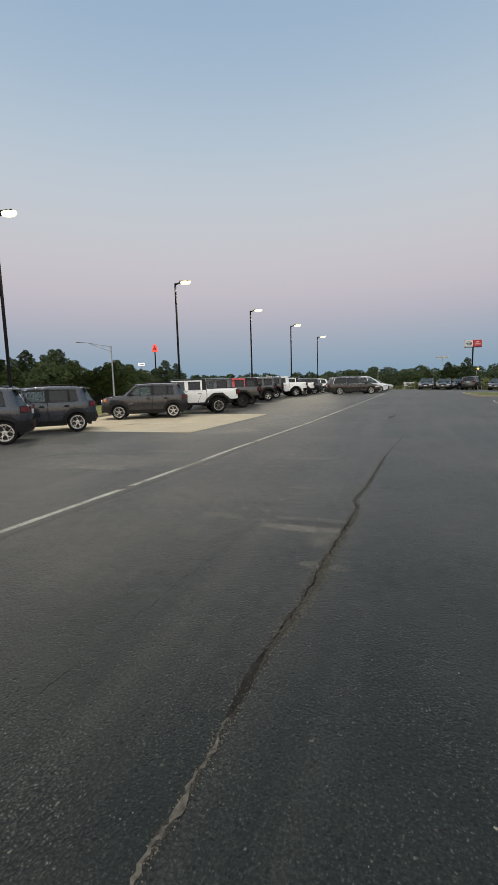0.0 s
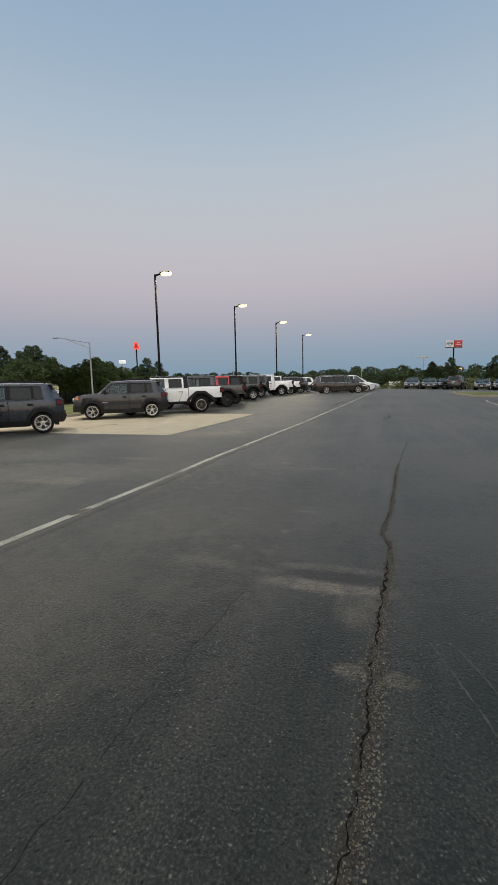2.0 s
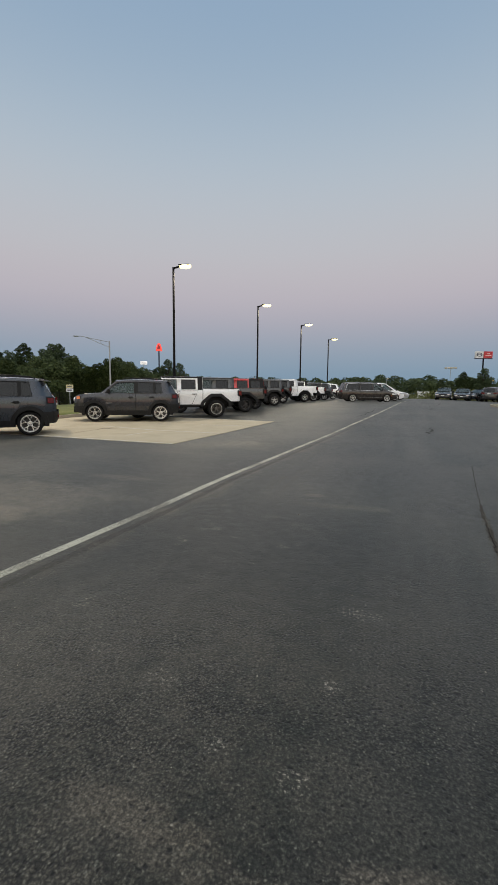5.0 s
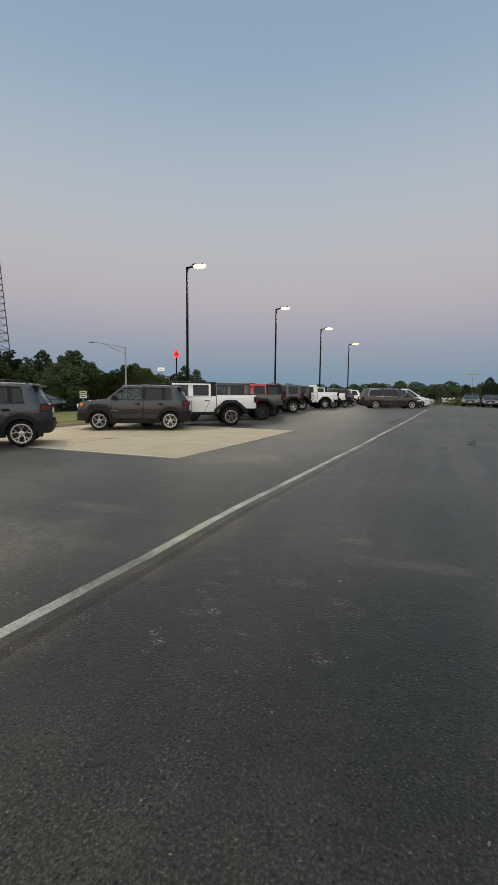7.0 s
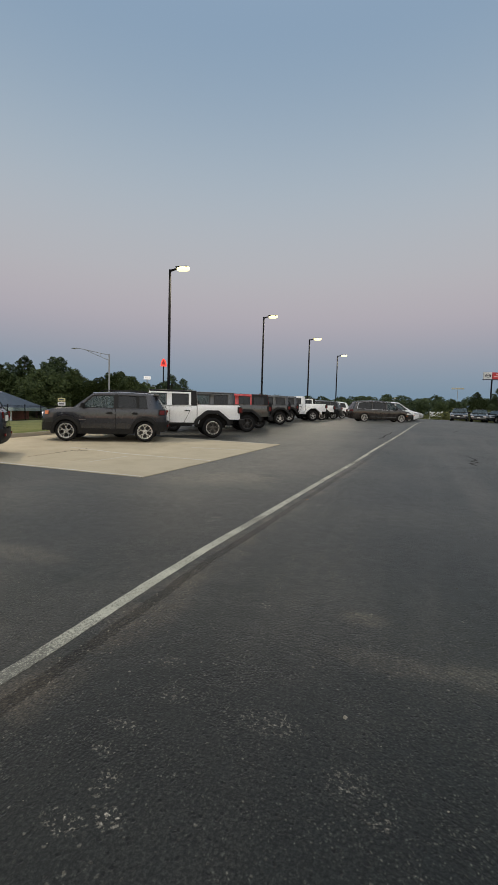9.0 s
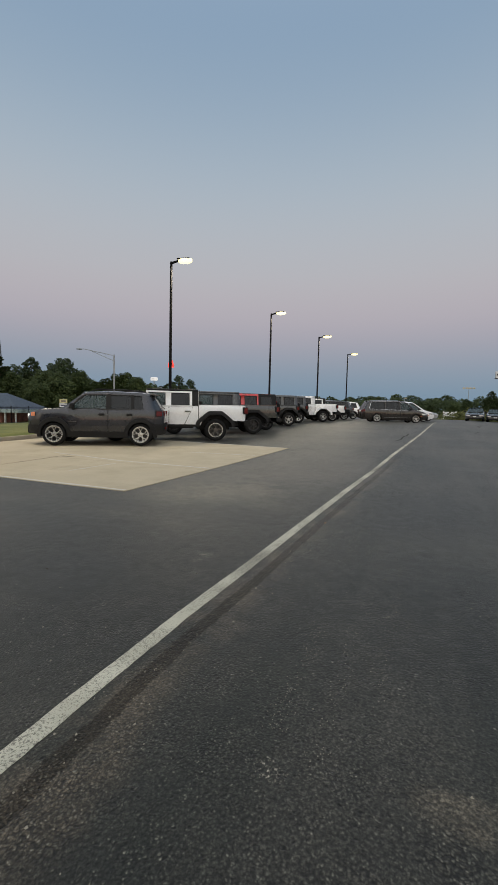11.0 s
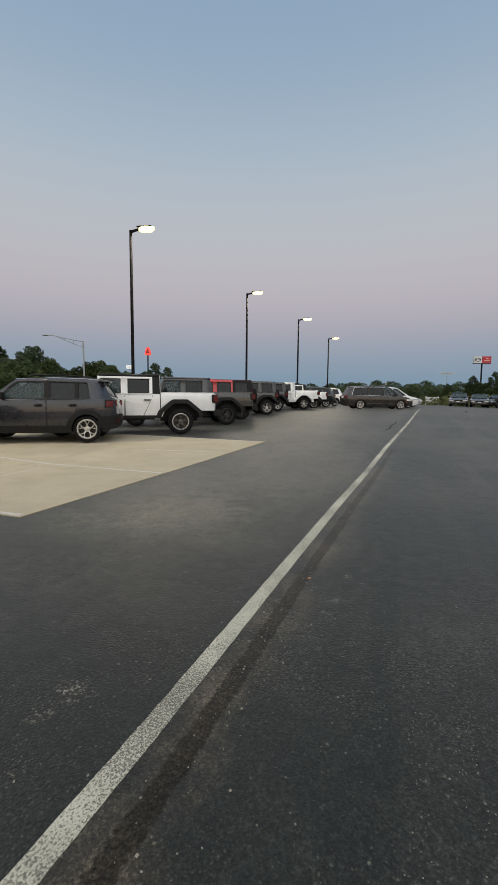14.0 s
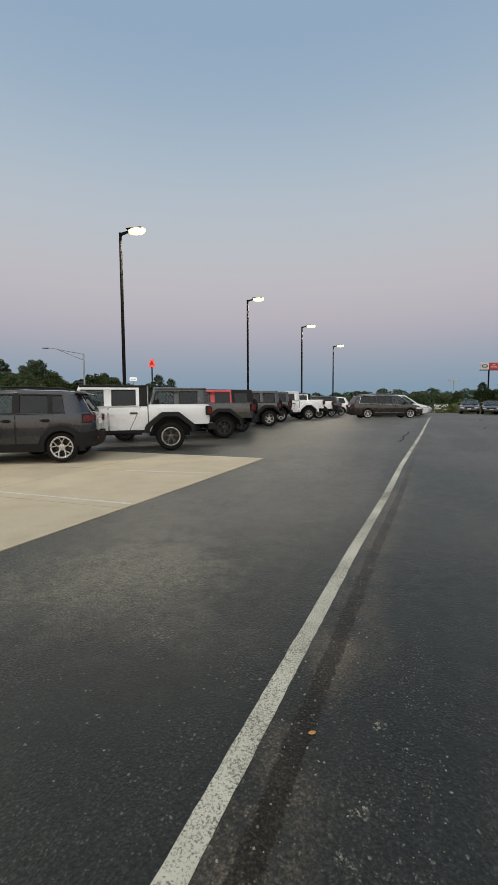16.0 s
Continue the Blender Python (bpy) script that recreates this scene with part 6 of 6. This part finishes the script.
# small white board at the end of the lot
wb = thing("notice_board", "white notice board on two posts in scrub", "sign", m=pose(0.9, 72.0, lot_z(0.9, 66) - 0.25, 0, 0, facing))
bm = bmesh.new()
box(bm, -0.95, 0.75, -0.03, 0.03, 0.55, 1.25, 0.01)
part("board", bm, SIGN_WHITE, wb)
bm = bmesh.new()
box(bm, -0.7, 0.5, -0.036, -0.03, 0.85, 0.98)
part("lettering_bar", bm, simple("sign_grey", (0.35, 0.36, 0.38), 0.5), wb)
for u in (-0.85, 0.8):
    bm = bmesh.new()
    box(bm, u - 0.05, u + 0.05, -0.05, 0.05, -0.2, 1.35)
    part("post", bm, SIGN_WHITE, wb)

# ---------------- across the road ----------------
road_xs = spread([(-44, -30, 8)])
sheet("side_road", road_xs, spread([(-80, 40, 24), (40, 160, 30)]), lambda x, y: land_z(x, y) + 0.06, concrete_material("pale_road", (0.22, 0.22, 0.21), (0.30, 0.29, 0.27)), "pale concrete road past the verge", category="road")
ROOF = simple("blue_shingle", (0.075, 0.095, 0.125), 0.8, vary=0.2, scale=3, bump=0.4)
BRICK = simple("brick_wall", (0.26, 0.10, 0.07), 0.85, vary=0.3, scale=12, bump=0.3)
FASCIA = simple("white_fascia", (0.62, 0.62, 0.60), 0.6, vary=0.06)
METAL_ROOF = simple("pale_metal_roof", (0.36, 0.44, 0.44), 0.45, 0.3, vary=0.08)


def brick_house():
    t = thing("house", "low brick building with blue hip roof and porch", "building", m=pose(-63.6, 54.1, -2.0, 0, 0, 20))
    w, d, e, rdg = 13.0, 9.0, 2.6, 5.0
    bm = bmesh.new()
    box(bm, -w / 2, w / 2 - 2.2, -d / 2, d / 2, 0, e)
    part("wall", bm, BRICK, t)
    bm = bmesh.new()
    ex, ey = w / 2 + 0.5, d / 2 + 0.5
    v = [bm.verts.new(p) for p in ((-ex, -ey, e), (ex, -ey, e), (ex, ey, e), (-ex, ey, e), (-ex + ey * 0.9, 0, rdg), (ex - ey * 0.9, 0, rdg))]
    for q in ((0, 1, 5, 4), (1, 2, 5), (2, 3, 4, 5), (3, 0, 4), (3, 2, 1, 0)):
        bm.faces.new([v[i] for i in q])
    part("roof", bm, ROOF, t, smooth=0)
    bm = bmesh.new()
    box(bm, -ex - 0.02, ex + 0.02, -ey - 0.04, -ey + 0.0, e - 0.45, e + 0.04)
    box(bm, ex, ex + 0.04, -ey, ey, e - 0.45, e + 0.04)
    part("fascia", bm, METAL_ROOF, t)
    bm = bmesh.new()
    v = [bm.verts.new(p) for p in ((-3.2, -ey - 0.1, e + 0.35), (0.6, -ey - 0.1, e + 0.35), (-1.3, -ey - 0.1, e + 1.75), (-1.3, 0.5, e + 1.75), (-3.2, 0.5, e + 0.35), (0.6, 0.5, e + 0.35))]
    bm.faces.new((v[0], v[1], v[2]))
    part("gable", bm, FASCIA, t)
    bm = bmesh.new()
    v = [bm.verts.new(p) for p in ((-3.5, -ey - 0.3, e + 0.25), (0.9, -ey - 0.3, e + 0.25), (-1.3, -ey - 0.3, e + 1.9), (-1.3, 0.6, e + 1.9), (-3.5, 0.6, e + 0.25), (0.9, 0.6, e + 0.25))]
    bm.faces.new((v[0], v[2], v[3], v[4]))
    bm.faces.new((v[2], v[1], v[5], v[3]))
    so = part("gable_roof", bm, ROOF, t, smooth=0).modifiers.new("thickness", "SOLIDIFY")
    so.thickness = 0.12
    for x in (w / 2 - 0.1, w / 2 - 1.6, w / 2 - 2.9):
        bm = bmesh.new()
        box(bm, x - 0.09, x + 0.09, -d / 2 - 0.1, -d / 2 + 0.08, 0, e)
        part("porch_post", bm, FASCIA, t)
    for x in (-4.6, -2.2, 1.2):
        bm = bmesh.new()
        box(bm, x - 0.6, x + 0.6, -d / 2 - 0.04, -d / 2 + 0.05, 0.9, 2.1)
        wdw = part("window", bm, FASCIA, t)
        bm = bmesh.new()
        box(bm, x - 0.5, x + 0.5, -d / 2 - 0.06, -d / 2 - 0.045, 1.0, 2.0)
        part("pane", bm, PRIVACY, wdw)


brick_house()


def mesh_fence(x0, y0, x1, y1, h):
    t = thing("fence", "black steel picket fence along the road", "fence", kind="structure")
    n = int(math.hypot(x1 - x0, y1 - y0) / 2.4)
    pick = bmesh.new()
    for i in range(n + 1):
        x, y = x0 + (x1 - x0) * i / n, y0 + (y1 - y0) * i / n
        z = land_z(x, y)
        bm = bmesh.new()
        box(bm, x - 0.04, x + 0.04, y - 0.04, y + 0.04, z - 0.2, z + h + 0.1)
        part("post", bm, SATIN, t)
        if i < n:
            for k in range(1, 16):
                u = (i + k / 16) / n
                px, py = x0 + (x1 - x0) * u, y0 + (y1 - y0) * u
                box(pick, px - 0.011, px + 0.011, py - 0.011, py + 0.011, land_z(px, py) + 0.1, land_z(px, py) + h)
            xe, ye = x0 + (x1 - x0) * (i + 1) / n, y0 + (y1 - y0) * (i + 1) / n
            for hh in (0.2, h - 0.12):
                bm = bmesh.new()
                tube(bm, [(x, y, z + hh), (xe, ye, land_z(xe, ye) + hh)], 0.022, n=4)
                part("rail", bm, SATIN, t)
    tagged(part("pickets", pick, SATIN, t, smooth=0), kind="stuff")


mesh_fence(-47, 22, -47, 100, 2.3)
yb = thing("road_sign", "cream street sign plates on a steel post", "sign", m=pose(-31.2, 36.1, land_z(-31.2, 36.1), 0, 0, facing + 20))
bm = bmesh.new()
tube(bm, [(0.0, 0.03, -0.2), (0.0, 0.03, 2.0)], 0.035)
part("post", bm, GALV, yb)
for v0, v1, m_ in ((1.62, 1.92, SIGN_CREAM), (1.25, 1.56, SIGN_WHITE)):
    bm = bmesh.new()
    box(bm, -0.30, 0.32, -0.03, -0.005, v0, v1, 0.01)
    part("sign_plate", bm, m_, yb)
    bm = bmesh.new()
    box(bm, -0.2, 0.2, -0.037, -0.03, v0 + 0.1, v1 - 0.1)
    part("lettering_bar", bm, SIGN_DARK, yb)
